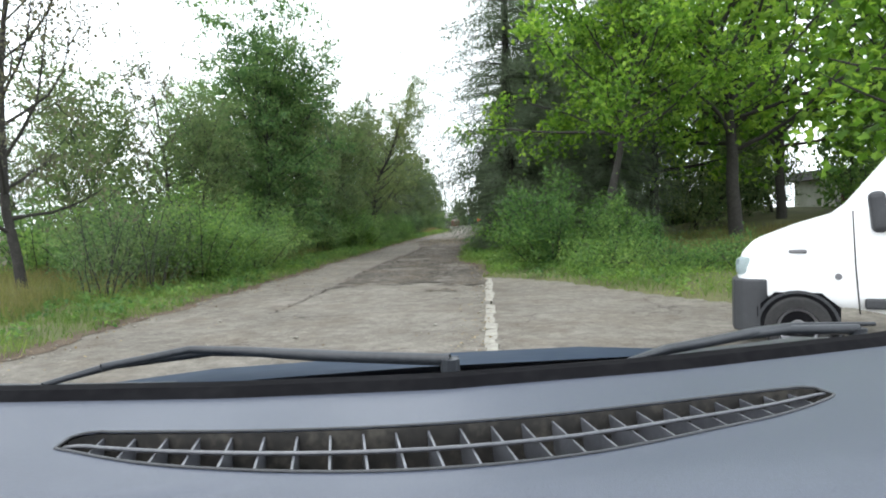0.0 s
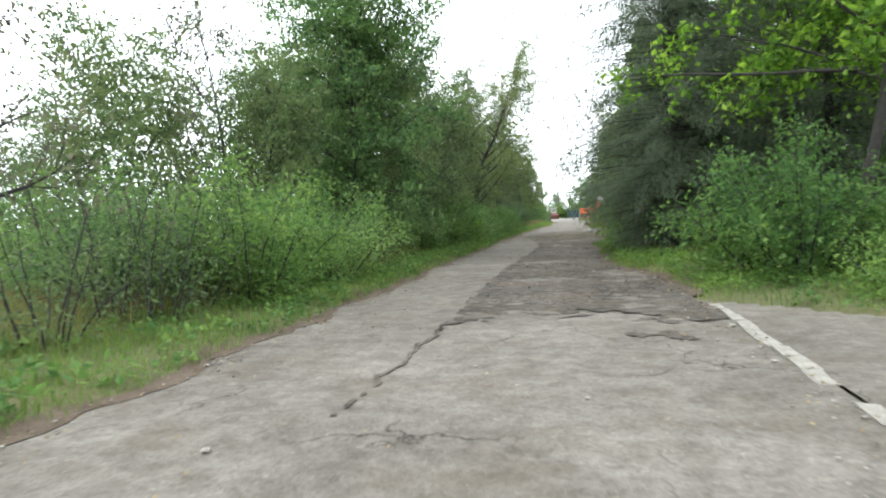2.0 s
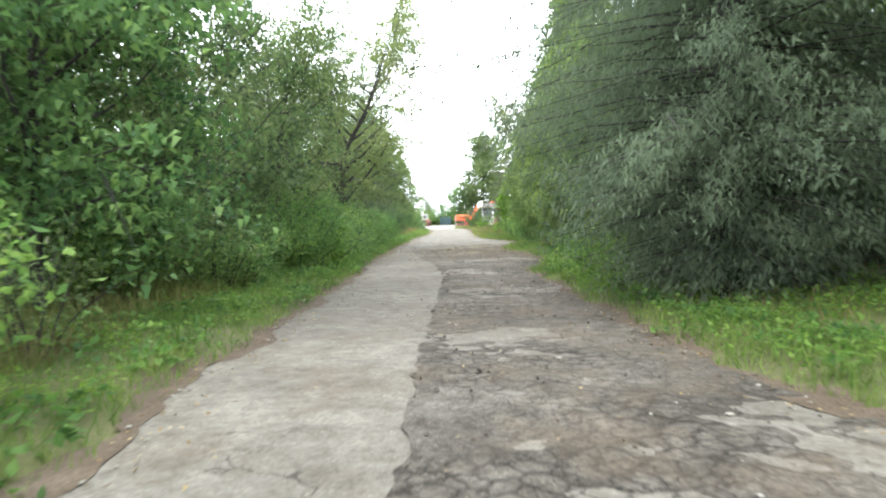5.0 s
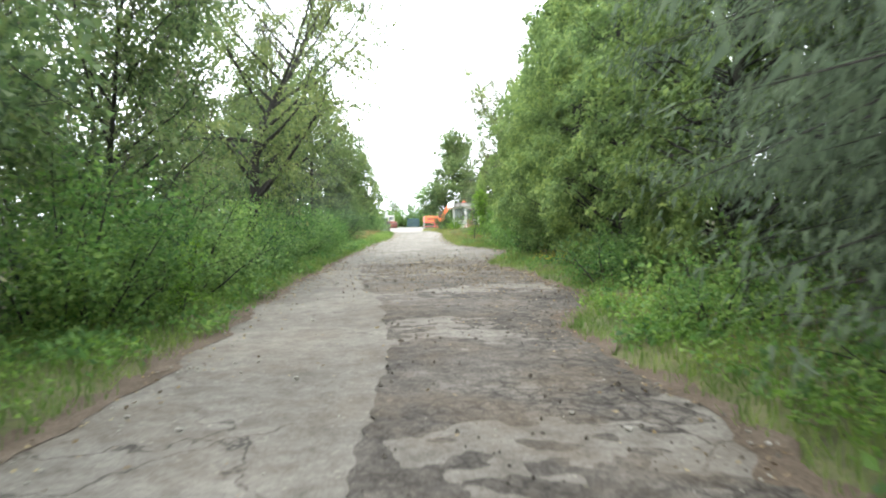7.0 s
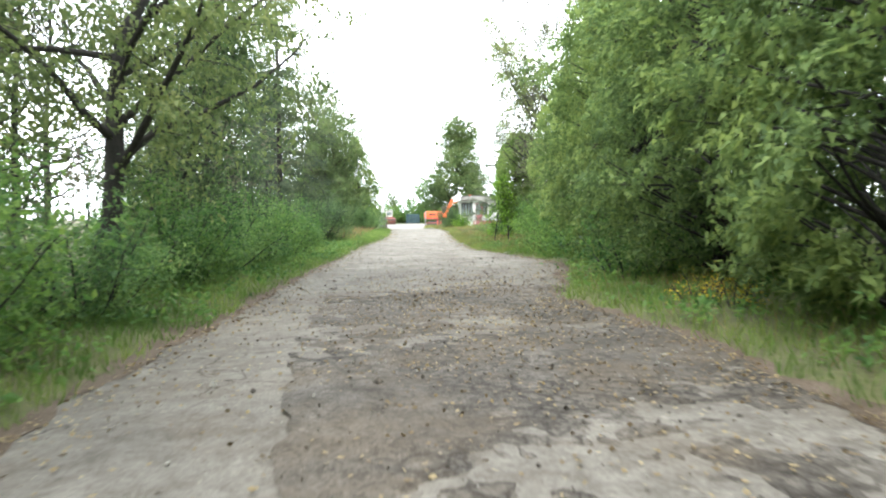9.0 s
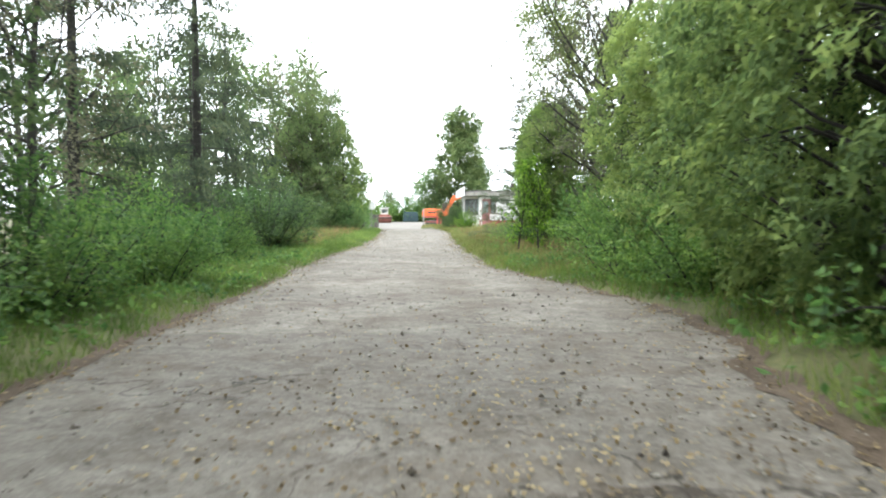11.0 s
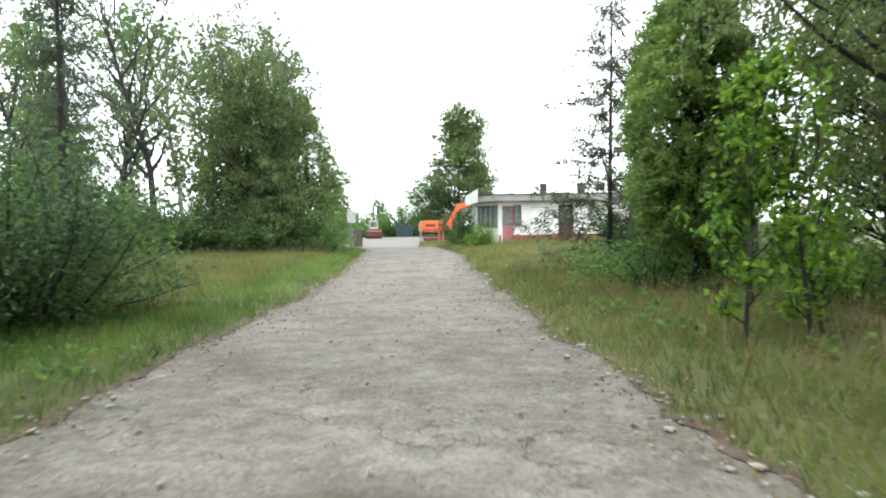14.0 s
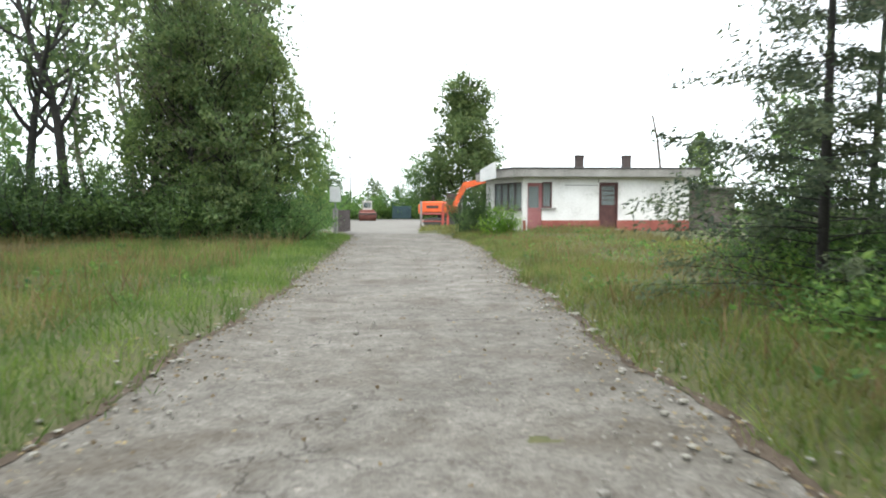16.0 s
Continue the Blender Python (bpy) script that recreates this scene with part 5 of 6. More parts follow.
part("floor", box(5.3, BX1 - 0.3, BY0 + 0.3, BY1 - 0.3, 0.0, 0.2), M_FASCIA, house)
pole = thing("antenna_pole", "thin crooked grey wooden pole on the flat roof", "pole")
part("shaft", rod((11.95, 98, 3.0), (11.78, 98, 4.4), 0.07, 0.06), M_WOODPOLE, pole)
part("shaft", rod((11.78, 98, 4.38), (11.52, 98, 5.55), 0.06, 0.045), M_WOODPOLE, pole)
sign = thing("roof_sign", "blank white sign board on the roof corner of the gatehouse", "sign", pose(BX0 - 0.50, 97.2, 2.30, rz=-20))
part("board", prism([(-0.36, 0.16), (0.36, 0.32), (0.36, 1.08), (-0.36, 0.68)], "y", -0.02, 0.02, 0.006), M_BOARD, sign, "white board hung askew")
for x in (0.10, 0.28):
    part("bracket", box(x - 0.02, x + 0.02, 0.02, 0.65, 0.40, 0.46), M_RUST, sign)
out = thing("shed", "low dark timber lean-to beside the gatehouse", "shed", pose(12.9, 97.2, 0.2))
part("wall", box(0, 2.2, 0, 2.0, 0, 1.9), M_WOODPOLE, out)
part("roof", prism([(-0.2, 2.15), (2.4, 1.9), (2.4, 2.0), (-0.2, 2.25)], "y", -0.2, 2.2), M_FASCIA, out)


# ---- the gate at the end of the road ----
gate = thing("yard_gate", "open rusty dark steel gate leaf beside the road", "gate", pose(-3.2, 101.6, 0, rz=80) @ Matrix.Diagonal((1, 1, 0.78, 1)))
part("frame", wall_with_openings(0, 2.6, 0.10, 1.55, -0.03, 0.03, [(0.07, 1.27, 0.18, 1.47), (1.33, 2.53, 0.18, 1.47)]), M_RUST, gate)
for i in range(18):
    part("slat", box(0.10 + i * 0.135, 0.20 + i * 0.135, -0.012, 0.012, 0.15, 1.50), M_RUST, gate)
gp = thing("gate_post", "square weathered concrete gate post", "post", pose(-3.25, 101.3, 0))
part("shaft", box(-0.12, 0.12, -0.12, 0.12, -0.1, 1.3, 0.02), M_FASCIA, gp)
notice = thing("notice_board", "small white notice board among the junipers", "sign", pose(-3.05, 99.2, 0))
part("post", rod((0, 0.04, -0.1), (0, 0.04, 2.2), 0.035), M_RIM, notice)
nb = part("board", box(-0.25, 0.25, -0.02, 0.02, 1.6, 2.3, 0.008, 1), M_BOARD, notice)
for x, y, hgt in ((1.28, 110.2, 1.75), (2.55, 108.6, 1.6), (2.85, 108.6, 1.6)):
    p = thing("barrier_post", "red painted steel barrier post", "post", pose(x, y, 0), group="red barrier posts")
    part("shaft", box(-0.07, 0.07, -0.07, 0.07, -0.1, hgt, 0.01), M_REDPOST if x > 2 else M_FASCIA, p)
rail = thing("barrier_rail", "low steel barrier rail beside the yard entrance", "barrier")
part("beam", rod((1.3, 110.2, 0.95), (2.7, 108.65, 0.95), 0.04), M_REDPOST, rail)
part("beam", rod((1.3, 110.2, 0.5), (2.7, 108.65, 0.5), 0.03), M_REDPOST, rail)


# ---- the orange excavator in the yard; built with its tail to -x, boom to +x ----
def excavator(m):
    ex = thing("excavator", "orange tracked excavator with raised boom in the yard", "excavator", m)
    for y in (-0.95, 0.95):
        tr = part("track", prism([(-1.6, 0.35), (-1.35, 0.05), (1.35, 0.05), (1.6, 0.35), (1.35, 0.72), (-1.35, 0.72)], "y", y - 0.25, y + 0.25, 0.05), M_MACHINE, ex, "dark steel crawler track")
        for x in (-1.3, -0.65, 0, 0.65, 1.3):
            part("track_roller", rod((x, y - 0.27, 0.32), (x, y + 0.27, 0.32), 0.17, sides=14), M_MACHINE, tr)
    part("turntable", rod((0, 0, 0.55), (0, 0, 1.0), 0.6, sides=24), M_MACHINE, ex)
    part("deck", box(-1.7, 1.25, -1.15, 1.15, 0.95, 1.15, 0.03), M_MACHINE, ex)
    part("engine_cover", box(-1.75, 0.1, -1.15, 1.15, 1.15, 2.05, 0.10, 3), M_ORANGE, ex, "orange engine cover")
    part("counterweight", box(-2.0, -1.65, -1.1, 1.1, 1.05, 1.85, 0.14, 3), M_ORANGE, ex)
    part("side_box", box(0.15, 1.2, -1.15, -0.45, 1.15, 1.75, 0.05), M_ORANGE, ex)
    part("emblem_bar", box(-1.3, -0.3, -1.165, -1.145, 1.5, 1.72), M_MACHINE, ex, "dark plain marking bar")
    cab = part("cab", box(0.15, 1.35, 0.35, 1.15, 1.15, 2.75, 0.08, 3), M_MACHINE, ex, "dark glazed cab")
    part("cab_glass", box(0.3, 1.37, 0.45, 1.17, 1.7, 2.6, 0.03), M_CARGLASS, cab)
    part("exhaust", rod((-0.9, -0.4, 2.0), (-0.9, -0.4, 2.6), 0.05), M_MACHINE, ex)
    boom = part("boom", prism([(0.35, 1.2), (0.72, 1.15), (1.85, 3.1), (4.3, 3.85), (4.3, 4.12), (1.62, 3.6)], "y", -0.35, 0.0, 0.03), M_ORANGE, ex, "bent orange boom")
    part("boom_cylinder", rod((0.8, -0.18, 1.1), (1.6, -0.18, 2.5), 0.07), M_RIM, boom)
    stick = part("stick", prism([(4.0, 4.2), (4.4, 4.2), (4.6, 1.3), (4.4, 1.25)], "y", -0.33, -0.03, 0.02), M_ORANGE, ex)
    part("bucket", prism([(4.2, 1.35), (4.75, 1.35), (4.9, 0.75), (4.5, 0.3), (4.05, 0.5), (4.3, 0.9)], "y", -0.6, 0.25, 0.02), M_MACHINE, ex, "dark toothed bucket")
    return ex


excavator(pose(3.1, 115.5, 0.02, rz=-14) @ Matrix.Scale(0.86, 4))


def road_roller(m):
    ro = thing("road_roller", "rusty red road roller with a small cream cab in the yard", "road roller", m)
    part("drum", rod((-1.0, -1.1, 0.55), (1.0, -1.1, 0.55), 0.53, sides=32), M_OLDRED, ro, "rusty steel drum")
    part("drum_frame", wall_with_openings(-1.12, 1.12, 0.4, 0.95, -1.85, -1.72, [(-1.0, 1.0, 0.4, 0.75)]), M_RUST, ro)
    part("bonnet", box(-0.85, 0.85, -0.5, 1.0, 0.75, 1.35, 0.10, 3), M_OLDRED, ro, "rusty red bonnet")
    part("seat_deck", box(-0.9, 0.9, 0.2, 1.7, 0.6, 1.0, 0.05), M_RUST, ro)
    cab = part("cab", box(-0.55, 0.55, 0.1, 1.4, 1.0, 2.35, 0.06, 2), M_CREAM, ro, "cream cab")
    part("pane", box(-0.45, 0.45, 0.085, 0.1, 1.55, 2.2), M_CARGLASS, cab)
    part("roof", box(-0.65, 0.65, -0.02, 1.52, 2.35, 2.45, 0.03), M_CREAM, ro)
    for s in (-1, 1):
        part("rear_wheel", rod((s * 0.6, 1.3, 0.65), (s * 1.0, 1.3, 0.65), 0.65, sides=28), M_RUBBER, ro)
    part("mast", rod((0.1, 0.4, 2.44), (0.1, 0.4, 4.9), 0.035), M_RIM, ro)
    return ro


road_roller(pose(-3.5, 139.0, 0.02, rz=4) @ Matrix.Scale(0.86, 4))
for i in range(2):
    f = thing("fence_panel", "dark green sheet fence panel at the back of the yard", "fence", pose(-1.0 + i * 1.15, 149.0, 0, rz=(i % 3 - 1) * 0.8), group="fence panels")
    part("sheet", box(0, 1.1, -0.02, 0.02, 0.1, 1.6), M_FENCE, f)
    part("post", box(-0.04, 0.04, -0.05, 0.05, -0.1, 2.0), M_FENCE, f)
for x, y, h in ((-23, 103, 5.2), (-6.2, 152, 8.0)):
    p = thing("utility_pole", "plain grey wooden utility pole", "pole", pose(x, y, 0))
    part("shaft", rod((0, 0, -0.2), (0, 0, h), 0.11, 0.08), M_WOODPOLE, p)
    part("crossarm", box(-0.6, 0.6, -0.05, 0.05, h - 0.5, h - 0.38), M_WOODPOLE, p)

# ---- a small white outbuilding behind the trees ----
hut = thing("outbuilding", "small whitewashed outbuilding with dark roof among the trees", "house", pose(24.6, 46, 1.15))
part("wall", wall_with_openings(0, 5.6, 0, 2.2, 0, 0.3, [(1.2, 1.9, 0.0, 1.95), (2.9, 3.5, 0.9, 1.95)]), M_LIME, hut)
part("wall", box(0, 5.6, 3.7, 4.0, 0, 2.2), M_LIME, hut)
part("wall", box(0, 0.3, 0.3, 3.7, 0, 2.2), M_LIME, hut)
part("wall", box(5.3, 5.6, 0.3, 3.7, 0, 2.2), M_LIME, hut)
part("roof", prism([(-0.5, 2.2), (6.1, 2.2), (5.6, 2.85), (0, 2.85)], "y", -0.5, 4.5), M_FELT, hut)
part("door", box(1.2, 1.9, 0.1, 0.15, 0, 1.95), M_DOOR, hut)
part("pane", box(2.9, 3.5, 0.12, 0.14, 0.9, 1.95), M_GLASS, hut)

# ---- the open front of the car that the drive starts from: dashboard, wipers, bonnet ----
car = thing("car", "front of a dark blue car with a blue-grey grained dashboard", "car", pose(2.707, 0, 0, rz=12.5))
U_V = [-0.318, -0.311, -0.295, -0.272, -0.206, -0.130, 0.06, 0.25, 0.40, 0.54, 0.60, 0.626, 0.638]
V_FAR = [0.846, 0.858, 0.866, 0.861, 0.847, 0.830, 0.802, 0.800, 0.815, 0.832, 0.838, 0.838, 0.830]
V_NEAR = [0.812, 0.806, 0.796, 0.780, 0.741, 0.709, 0.660, 0.664, 0.702, 0.746, 0.775, 0.790, 0.800]
U_G, V_G = [-1.0, -0.49, -0.16, 0.144, 0.52, 0.95, 1.2], [1.20, 1.066, 0.999, 0.966, 0.986, 1.059, 1.13]


def bend(x, xs, ys):
    """A smooth curve through the given points."""
    xs, ys = np.asarray(xs, float), np.asarray(ys, float)
    m = np.gradient(ys, xs)
    i = np.clip(np.searchsorted(xs, x, "right") - 1, 0, len(xs) - 2)
    h = xs[i + 1] - xs[i]
    t = np.clip((x - xs[i]) / h, 0, 1)
    return ys[i] * (1 + 2 * t) * (1 - t) ** 2 + ys[i + 1] * t * t * (3 - 2 * t) + h * (m[i] * t * (1 - t) ** 2 - m[i + 1] * t * t * (1 - t))


def dash_z(u, v):
    """The moulded top: level at the vent, falling away towards the seats and up a little to the glass."""
    z = 1.200 - 0.55 * np.clip(0.62 - v, 0, 1) ** 1.7
    hood = 0.045 * np.exp(-(((u + 0.52) / 0.17) ** 2 + ((v - 0.62) / 0.16) ** 2))
    lip = -0.010 * np.exp(-(((v - 0.60 - 0.25 * (u + 0.3)) / 0.02) ** 2)) * (1 - step(u, -0.22, -0.05))
    return z + hood + lip


us = np.concatenate([np.linspace(-0.9, -0.32, 24), np.linspace(-0.3179, -0.26, 16), np.linspace(-0.255, 0.58, 80), np.linspace(0.585, 0.6379, 14), np.linspace(0.64, 1.1, 20)])
inside = (us > -0.3185) & (us < 0.6385)
far = np.where(inside, bend(us, U_V, V_FAR), np.interp(us, [-0.9, -0.32, 0.64, 1.1], [0.9, 0.822, 0.815, 0.86]))
near = np.where(inside, bend(us, U_V, V_NEAR), far)
glass_v = np.interp(us, U_G, V_G)


def dash_sheet(name, v0, v1, rows):
    f = np.linspace(0, 1, rows)[:, None]
    gv = v0[None] + (v1 - v0)[None] * f
    gu = np.repeat(us[None], rows, 0)
    verts = np.stack([gu, gv, dash_z(gu, gv)], -1).reshape(-1, 3)
    w = len(us)
    i = (np.arange(rows - 1)[:, None] * w + np.arange(w - 1)[None]).ravel()
    return np_mesh(name, verts, np.stack([i, i + 1, i + 1 + w, i + w], -1), M_DASH, True)


dash = part("dashboard", dash_sheet("dashboard", us * 0 + 0.18, near, 40), None, car, "blue-grey grained dashboard top")
part("dashboard_rear", dash_sheet("dashboard_rear", far, glass_v, 16), None, dash)
part("dashboard_front", box(-0.9, 1.1, 0.13, 0.17, 0.55, 0.92, 0.02), M_DASH, dash)
# the long demister vent: duct walls, rim, long bar and cross slats
vent = part("demister_vent", bmesh.new(), M_DUSTY_SHADE, car, "long dusty slatted demister vent")
vu = us[inside]
vf, vn = bend(vu, U_V, V_FAR), bend(vu, U_V, V_NEAR)
zt = dash_z(vu, vf)
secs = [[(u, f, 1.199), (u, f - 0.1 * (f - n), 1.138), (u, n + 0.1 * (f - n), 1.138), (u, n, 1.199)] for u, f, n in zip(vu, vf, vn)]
part("duct", loft(secs, close=False), M_DUSTY_SHADE, vent, "dusty duct floor, coloured near black for the shade in the recess")
# black blocks on the duct floor paint the shade of open slots
for i in range(9):
    u = -0.2 + i * 0.09
    n0, f0 = float(bend(u, U_V, V_NEAR)), float(bend(u, U_V, V_FAR))
    part("slot", box(u - 0.036, u + 0.036, n0 + 0.3 * (f0 - n0), n0 + 0.52 * (f0 - n0), 1.138, 1.142), M_BLACK, vent)
rim = [(u, f + 0.003, float(dash_z(u, f)) + 0.001) for u, f in zip(vu, vf)] + [(u, n - 0.003, float(dash_z(u, n)) + 0.001) for u, n in zip(vu[::-1], vn[::-1])]
rim.append(rim[0])
rv, rf = tube(rim, [0.0018] * len(rim), 6)
part("vent_rim", np_mesh("vent_rim", rv, rf, M_PLASTIC, True), None, vent)
mid_v = vn + 0.47 * (vf - vn)
rv, rf = tube([(u, v, 1.197) for u, v in zip(vu, mid_v)], [0.0026] * len(vu), 6)
part("long_bar", np_mesh("long_bar", rv, rf, M_GRILLE, True), None, vent)
for i in range(24):
    u = -0.285 + i * 0.0385
    n0, f0 = float(bend(u, U_V, V_NEAR)), float(bend(u, U_V, V_FAR))
    part("slat", prism([(n0, 1.194), (f0, 1.194), (f0 - 0.012, 1.158), (n0 + 0.012, 1.158)], "x", u - 0.0013, u + 0.0013), M_GRILLE, vent)
# the seal at the foot of the glass, the scuttle and the wipers
gu = np.linspace(-0.85, 1.1, 40)
gv = np.interp(gu, U_G, V_G)
part("glass_seal", loft([[(u, v - 0.002, 1.200), (u, v + 0.012, 1.214), (u, v + 0.05, 1.213), (u, v + 0.06, 1.17)] for u, v in zip(gu, gv)], close=False), M_BLACK, car, "matt black seal")
part("scuttle", loft([[(u, v + 0.045, 1.185), (u, v + 0.13, 1.165), (u, v + 0.30, 1.150), (u, v + 0.42, 1.13)] for u, v in zip(gu, gv)], close=False), M_WIPER, car, "dark plastic scuttle panel")


def wiper(points, blade, label):
    w = part("wiper", bmesh.new(), M_WIPER, car, label)
    rv, rf = tube(points, np.linspace(0.012, 0.007, len(points)), 8)
    part("wiper_arm", np_mesh("wiper_arm", rv, rf, M_WIPER, True), None, w)
    rv, rf = tube(blade, [0.005, 0.009, 0.011, 0.011, 0.009, 0.005][:len(blade)], 6)
    part("wiper_blade", np_mesh("wiper_blade", rv, rf, M_WIPER, True), None, w)
    part("wiper_hub", rod(Vector(points[0]) - Vector((0, 0, 0.03)), Vector(points[0]) + Vector((0, 0, 0.002)), 0.018, sides=14), M_WIPER, w)


wiper([(0.20, 1.24, 1.185), (-0.05, 1.33, 1.19), (-0.20, 1.40, 1.195), (-0.30, 1.42, 1.20), (-0.44, 1.34, 1.19)],
      [(0.22, 1.27, 1.18), (0.0, 1.38, 1.18), (-0.19, 1.47, 1.18), (-0.27, 1.50, 1.18), (-0.44, 1.41, 1.18), (-0.53, 1.31, 1.17)], "black wiper with curved arm at rest")
wiper([(1.15, 1.36, 1.172), (1.0, 1.39, 1.174), (0.88, 1.35, 1.176), (0.75, 1.29, 1.176), (0.62, 1.24, 1.174)],
      [(1.2, 1.37, 1.18), (1.02, 1.40, 1.18), (0.9, 1.36, 1.18), (0.75, 1.285, 1.18), (0.63, 1.24, 1.18), (0.52, 1.18, 1.175)], "black wiper at rest on the scuttle")
bon = smooth(part("bonnet", loft([[(-0.78 * k, v, z - 0.10), (-0.70 * k, v, z - 0.02), (-0.3 * k, v, z + 0.012), (0.16, v, z + 0.018), (0.62 * k, v, z + 0.012), (1.02 * k, v, z - 0.02), (1.1 * k, v, z - 0.10)]
                                  for v, z, k in ((1.34, 1.135, 1.0), (1.7, 1.09, 1.0), (2.0, 1.02, 0.99), (2.25, 0.92, 0.96), (2.36, 0.78, 0.93))], close=False), M_CARBLUE, car, "dark blue bonnet"), 50)
for s, u in ((-1, -0.76), (1, 1.08)):
    part("wing", prism([(2.34, 0.40), (2.36, 0.8), (2.2, 0.92), (1.9, 1.01), (1.2, 1.05), (-1.0, 1.0), (-1.0, 0.28), (1.02, 0.28), (1.08, 0.5), (1.3, 0.68), (1.55, 0.68), (1.78, 0.5), (1.84, 0.3)], "x", u - 0.03, u + 0.03, 0.0), M_CARBLUE, car)
    w = wheel(car, 0, 0, 0, 0.30, 0.18, s)
    w.matrix_basis = pose(u - s * 0.10, 1.43, 0.30, rz=-90)
    w = wheel(car, 0, 0, 0, 0.30, 0.18, s)
    w.matrix_basis = pose(u - s * 0.10, -1.15, 0.30, rz=-90)
part("front_bumper", box(-0.74, 1.06, 2.24, 2.44, 0.24, 0.62, 0.06, 3), M_CARBLUE, car)
part("floor_pan", box(-0.72, 1.04, -1.5, 2.2, 0.22, 0.28), M_MACHINE, car)
part("bulkhead", box(-0.72, 1.04, 1.20, 1.24, 0.28, 1.10), M_MACHINE, car)

# ---- grass, weeds and litter ----


def blades(rng, p, height, width, lean=0.55):
    """Narrow leaning blades."""
    n = len(p)
    a, b = rng.uniform(0, 2 * np.pi, n), rng.uniform(0, 2 * np.pi, n)
    h = (height * rng.uniform(0.45, 1.25, n))[:, None]
    s = np.stack([np.cos(a), np.sin(a), 0 * a], -1) * (width * rng.uniform(0.6, 1.3, n))[:, None]
    d = np.stack([np.cos(b), np.sin(b), 0 * b], -1) * np.abs(rng.normal(0, lean, n))[:, None] * h
    up = np.array([0, 0, 1.0])
    q = [p - s, p + s, p + d + up * h + s * 0.3, p + d + up * h - s * 0.3]
    return np.stack(q, 1).reshape(-1, 3), np.arange(4 * n).reshape(-1, 4)


def scatter(rng, n, x0, x1, y0, y1, margin=0.0, clump=2.0, seed=1.0, keep=0.0):
    """Points off the paved ground, denser in clumps."""
    x, y = rng.uniform(x0, x1, n), rng.uniform(y0, y1, n)
    ok = (paved(x, y) < -margin + 0.12 * wobble(x, y, 0.3, seed)) & (wobble(x, y, clump, seed) + rng.uniform(-0.9, 0.9, n) > keep)
    x, y = x[ok], y[ok]
    return np.stack([x, y, ground_z(x, y) - 0.01], -1)


rng = np.random.default_rng(21)
pieces = []
for y0, y1, n, h in [(-4, 20, 30000, 0.16), (20, 45, 36000, 0.15), (45, 70, 32000, 0.16)]:
    pieces.append(blades(rng, scatter(rng, n, -5.5, -2.3, y0, y1, 0.05, 1.2, 2.0, -0.3), h, 0.006))
for y0, y1, n, h in [(9, 24, 36000, 0.17), (22, 45, 42000, 0.16), (45, 62, 34000, 0.18)]:
    pieces.append(blades(rng, scatter(rng, n, 1.3, 6.0 if y0 > 20 else 11, y0, y1, 0.05, 1.2, 3.0, -0.3), h, 0.006))
pieces.append(blades(rng, scatter(rng, 24000, 1.7, 4.5, 56, 97, 0.0, 1.3, 15.0, -0.1), 0.15, 0.007))
pieces.append(blades(rng, scatter(rng, 62000, -9, -1.7, 66, 98, 0.05, 1.4, 4.0, -0.5), 0.17, 0.007, 0.7))
for x0, x1 in ((-3.0, -1.5), (1.4, 3.2)):   # low tufts that creep over the edges of the far road
    pieces.append(blades(rng, scatter(rng, 16000, x0, x1, 55, 98, -0.10, 0.5, 16.0, 0.25) + [0, 0, 0.03], 0.09, 0.006, 0.9))
v, f = joined(pieces)
tagged(new("grass", np_mesh("grass", v, f, M_GRASS)), "green verge grass along both sides of the road", "grass", kind="stuff")
pieces = [blades(rng, scatter(rng, 9000, 0.6, 5, 96, 112, 0.1, 1.6, 7.0, -0.3), 0.2, 0.014, 0.7),
          blades(rng, scatter(rng, 16000, -10, -4.2, 20, 31, 0.3, 2.2, 5.5, -0.3), 0.3, 0.007, 0.6),
          blades(rng, scatter(rng, 50000, -16, -4.5, 3, 18, 0.3, 2.2, 5.0, -0.2), 0.38, 0.007, 0.5),
          blades(rng, scatter(rng, 52000, -16, -3.4, 68, 100, 0.9, 2.4, 6.0, 0.1), 0.24, 0.007, 0.8),
          blades(rng, scatter(rng, 84000, 1.8, 9, 58, 97, 0.03, 1.6, 7.0, -0.1), 0.19, 0.007, 0.85),
          blades(rng, scatter(rng, 40000, 8, 26, 14, 30, 0.3, 2.2, 8.0, -0.2), 0.35, 0.012, 0.5)]
v, f = joined(pieces)
tagged(new("meadow_grass", np_mesh("meadow_grass", v, f, M_DRYGRASS)), "tall yellowing meadow grass behind the verge", "grass", kind="stuff")

pieces = [blades(rng, scatter(rng, 14000, 2.6, 9, 64, 97, 0.6, 1.9, 12.0, 0.5), 0.36, 0.008, 0.5),
          blades(rng, scatter(rng, 18000, -14, -3.2, 68, 98, 0.6, 2.3, 13.0, 0.45), 0.42, 0.008, 0.5),
          blades(rng, scatter(rng, 6000, 2.2, 6, 24, 62, 0.2, 1.2, 14.0, 0.4), 0.3, 0.006, 0.6)]
v, f = joined(pieces)
tagged(new("dry_weeds", np_mesh("dry_weeds", v, f, M_DRYWEED)), "patches of dead brown weeds in the meadow", "weeds", kind="stuff")

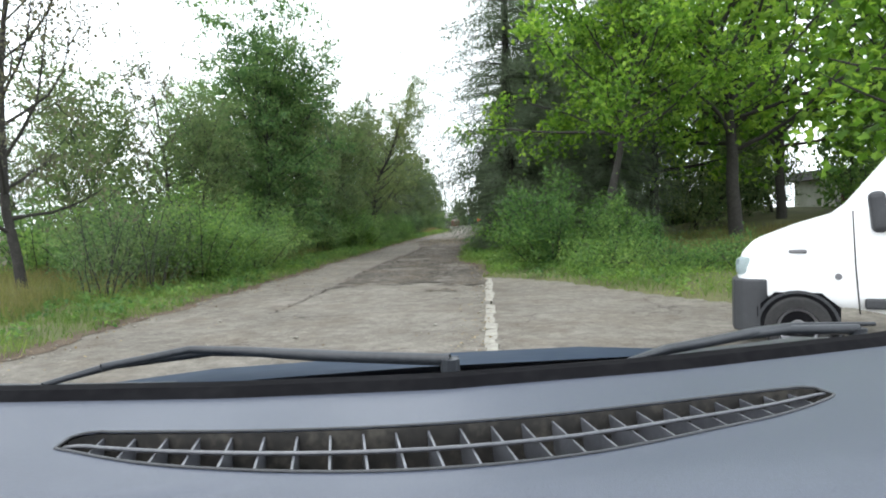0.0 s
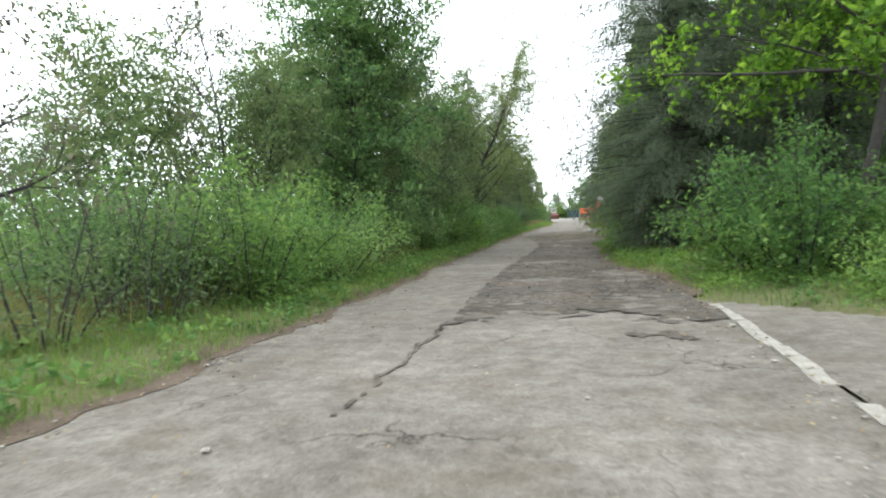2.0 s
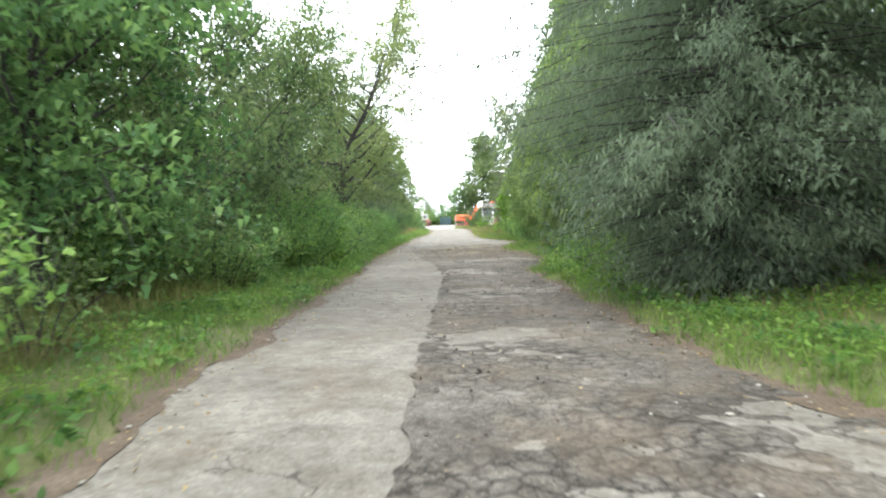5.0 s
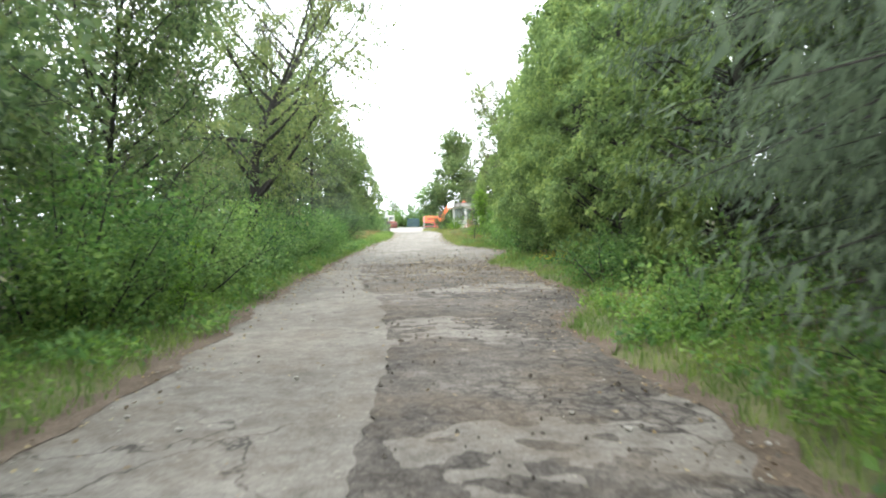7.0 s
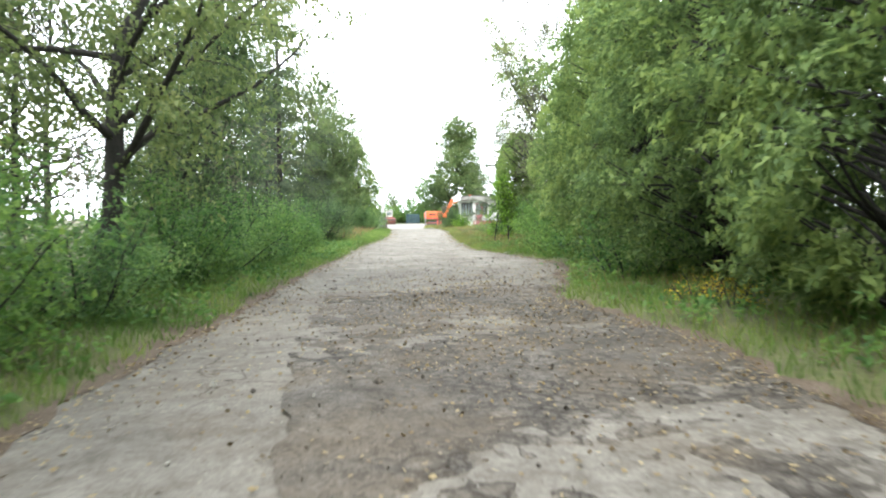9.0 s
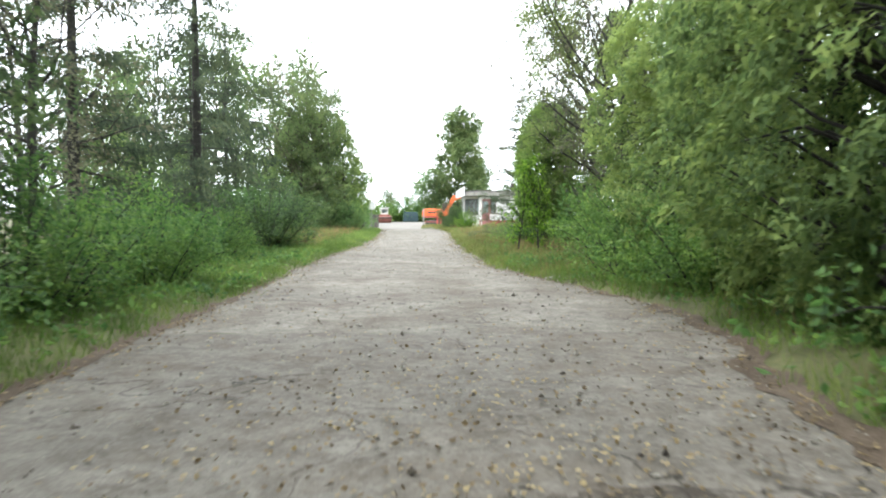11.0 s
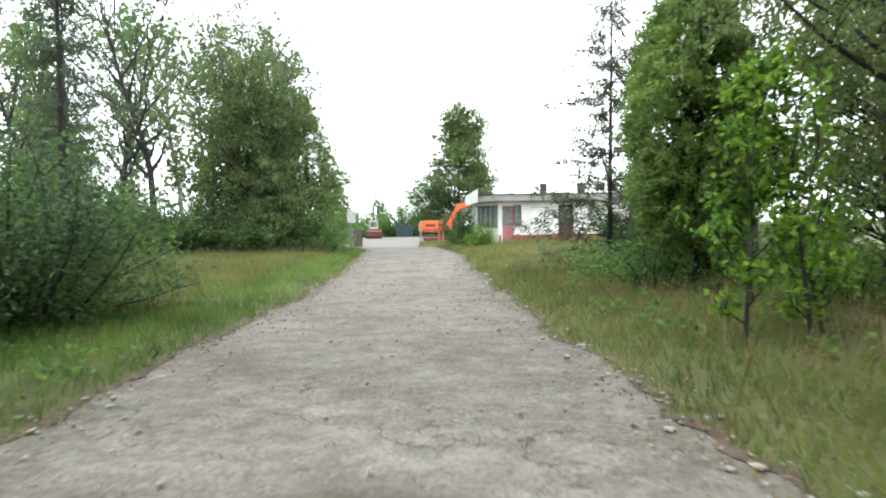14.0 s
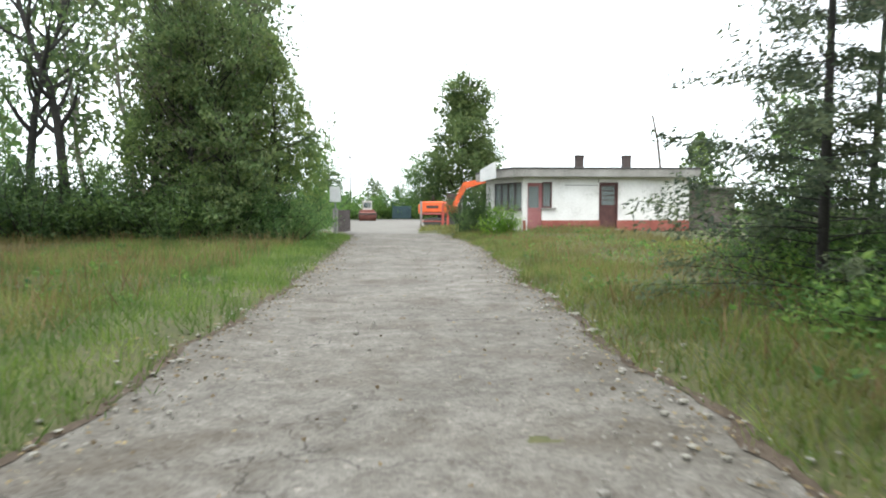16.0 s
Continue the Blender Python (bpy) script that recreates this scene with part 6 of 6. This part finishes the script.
# broad-leaved weeds in the verges
pts = np.concatenate([scatter(rng, 2600, -5.0, -2.6, 8, 66, 0.15, 1.0, 9.0, 0.15), scatter(rng, 2900, 1.6, 6.5, 10, 62, 0.2, 1.0, 10.0, 0.1), scatter(rng, 1100, 2.3, 7.5, 62, 96, 0.5, 1.0, 10.0, 0.3), scatter(rng, 500, -9, -3.0, 68, 96, 0.4, 1.0, 11.0, 0.35)])
p = np.repeat(pts, 9, 0) + rng.normal(0, 0.09, (len(pts) * 9, 3)) * [1, 1, 0.5] + [0, 0, 0.12]
v, f = leaves(rng, p, 0.11, 0.07, 0.5, -0.2)
tagged(new("weeds", np_mesh("weeds", v, f, M_SHRUB)), "broad-leaved green weeds in the verge", "weeds", kind="stuff")

pts = np.concatenate([scatter(rng, 3200, 1.9, 5.6, 17, 37, 0.2, 0.9, 17.0, 0.15), scatter(rng, 1500, 4.5, 10.5, 11, 17.5, 0.25, 0.9, 18.0, 0.0), scatter(rng, 1300, -4.6, -2.9, 16, 40, 0.2, 0.9, 19.0, 0.25)])
p = np.repeat(pts, 8, 0) + rng.normal(0, 0.08, (len(pts) * 8, 3)) * [1, 1, 0.6] + [0, 0, 0.14]
v, f = leaves(rng, p, 0.075, 0.05, 0.5, -0.2)
tagged(new("bright_weeds", np_mesh("bright_weeds", v, f, M_WEED)), "lush bright green weeds at the foot of the spruces", "weeds", kind="stuff")

# fallen leaves and pale chips on the road and along its edges
y = np.concatenate([rng.uniform(4, 100, 4200), rng.uniform(38, 56, 2200), rng.uniform(56, 90, 1500)])
l, r = edges_at(y)
side = rng.random(len(y))
x = np.where(side < 0.40, l + np.abs(rng.normal(0, 0.30, len(y))), np.where(side < 0.8, r - np.abs(rng.normal(0, 0.35, len(y))), rng.uniform(l, r)))
xb, yb = rng.normal(0.5, 1.3, 6500), rng.normal(45.0, 3.6, 6500)   # a drift of leaves across the road
lb, rb = edges_at(yb)
inside_road = (xb > lb) & (xb < rb)
x, y = np.concatenate([x, xb[inside_road]]), np.concatenate([y, yb[inside_road]])
p = np.stack([x, y, road_z(x, y) + 0.028 + 0 * x], -1)
ye = rng.uniform(56, 97, 2600)   # pale leaves caught in the edges of the far road
le, rt = edges_at(ye)
xe = np.where(rng.random(2600) < 0.5, le - rng.normal(0.05, 0.28, 2600), rt + rng.normal(0.05, 0.28, 2600))
p = np.concatenate([p, np.stack([xe, ye, np.maximum(ground_z(xe, ye), road_z(xe, ye)) + 0.05], -1)])
v, f = leaves(rng, p, 0.042, 0.03, 0.12, 0.0, 0.1)
tagged(new("fallen_leaves", np_mesh("fallen_leaves", v, f, M_LITTER)), "dry fallen leaves scattered on the road", "leaves", kind="stuff")
bm = bmesh.new()
bmesh.ops.create_icosphere(bm, subdivisions=1, radius=1)
ico_v = np.array([v.co for v in bm.verts])
ico_f = np.array([[v.index for v in f.verts] for f in bm.faces])
bm.free()
y = np.concatenate([rng.uniform(4, 60, 900), rng.uniform(60, 100, 900)])
l, r = edges_at(y)
side = rng.random(len(y))
x = np.where(side < 0.3, l + np.abs(rng.normal(0, 0.25, len(y))), np.where(side < 0.65, r - np.abs(rng.normal(0, 0.3, len(y))), rng.uniform(l, r)))
size = rng.gamma(2.0, 0.0045, len(y))[:, None, None] + 0.005
verts = ico_v[None] * size * rng.uniform(0.6, 1.3, (len(y), 1, 3)) * [1, 1, 0.55] + np.stack([x, y, road_z(x, y) + 0.018], -1)[:, None]
faces = (ico_f[None] + (np.arange(len(y)) * len(ico_v))[:, None, None]).reshape(-1, 3)
tagged(new("road_stones", np_mesh("road_stones", verts.reshape(-1, 3), faces, M_STONE)), "small pale stones and asphalt chips on the road", "stones", kind="stuff")
yc = rng.uniform(57, 96, 1500)
lc, rc = edges_at(yc)
xc = np.where(rng.random(1500) < 0.5, lc + rng.normal(0.02, 0.22, 1500), rc + rng.normal(-0.02, 0.22, 1500))
size = (rng.gamma(1.8, 0.006, 1500) + 0.006)[:, None, None]
verts = ico_v[None] * size * rng.uniform(0.6, 1.4, (1500, 1, 3)) * [1, 1, 0.45] + np.stack([xc, yc, np.maximum(ground_z(xc, yc), rut_z(xc, yc)) + 0.022], -1)[:, None]
faces = (ico_f[None] + (np.arange(1500) * len(ico_v))[:, None, None]).reshape(-1, 3)
tagged(new("stone_chips", np_mesh("stone_chips", verts.reshape(-1, 3), faces, M_CHIP)), "pale stone chips along the edges of the far road", "stones", kind="stuff")

# crumbs of broken asphalt and grit on the worn strip and the far road
oct_v = np.array([(1, 0, 0), (-1, 0, 0), (0, 1, 0), (0, -1, 0), (0, 0, 1), (0, 0, -0.4)], float)
oct_f = np.array([(0, 2, 4), (2, 1, 4), (1, 3, 4), (3, 0, 4), (2, 0, 5), (1, 2, 5), (3, 1, 5), (0, 3, 5)])
for name, label, count, y0, y1, size0, stuff_of in (("asphalt_crumbs", "dark crumbs of broken asphalt on the worn strip", 4200, 17, 56, 0.004, M_BROKEN), ("road_grit", "pale grit lying on the worn road", 5200, 40, 92, 0.0045, M_STONE)):
    y = rng.uniform(y0, y1, count)
    l, r = edges_at(y)
    x = rng.uniform(np.where(y < 40, seam(y), l), r)
    ok = wobble(x, y, 0.8, 61) + rng.uniform(-0.8, 0.8, count) > 0
    x, y = x[ok], y[ok]
    size = (rng.gamma(1.6, size0, len(y)) + 0.004)[:, None, None]
    verts = oct_v[None] * size * rng.uniform(0.6, 1.4, (len(y), 1, 3)) + np.stack([x, y, broken_z(x, y) + 0.024], -1)[:, None]
    faces = (oct_f[None] + (np.arange(len(y)) * 6)[:, None, None]).reshape(-1, 3)
    tagged(new(name, np_mesh(name, verts.reshape(-1, 3), faces, stuff_of)), label, "stones", kind="stuff")
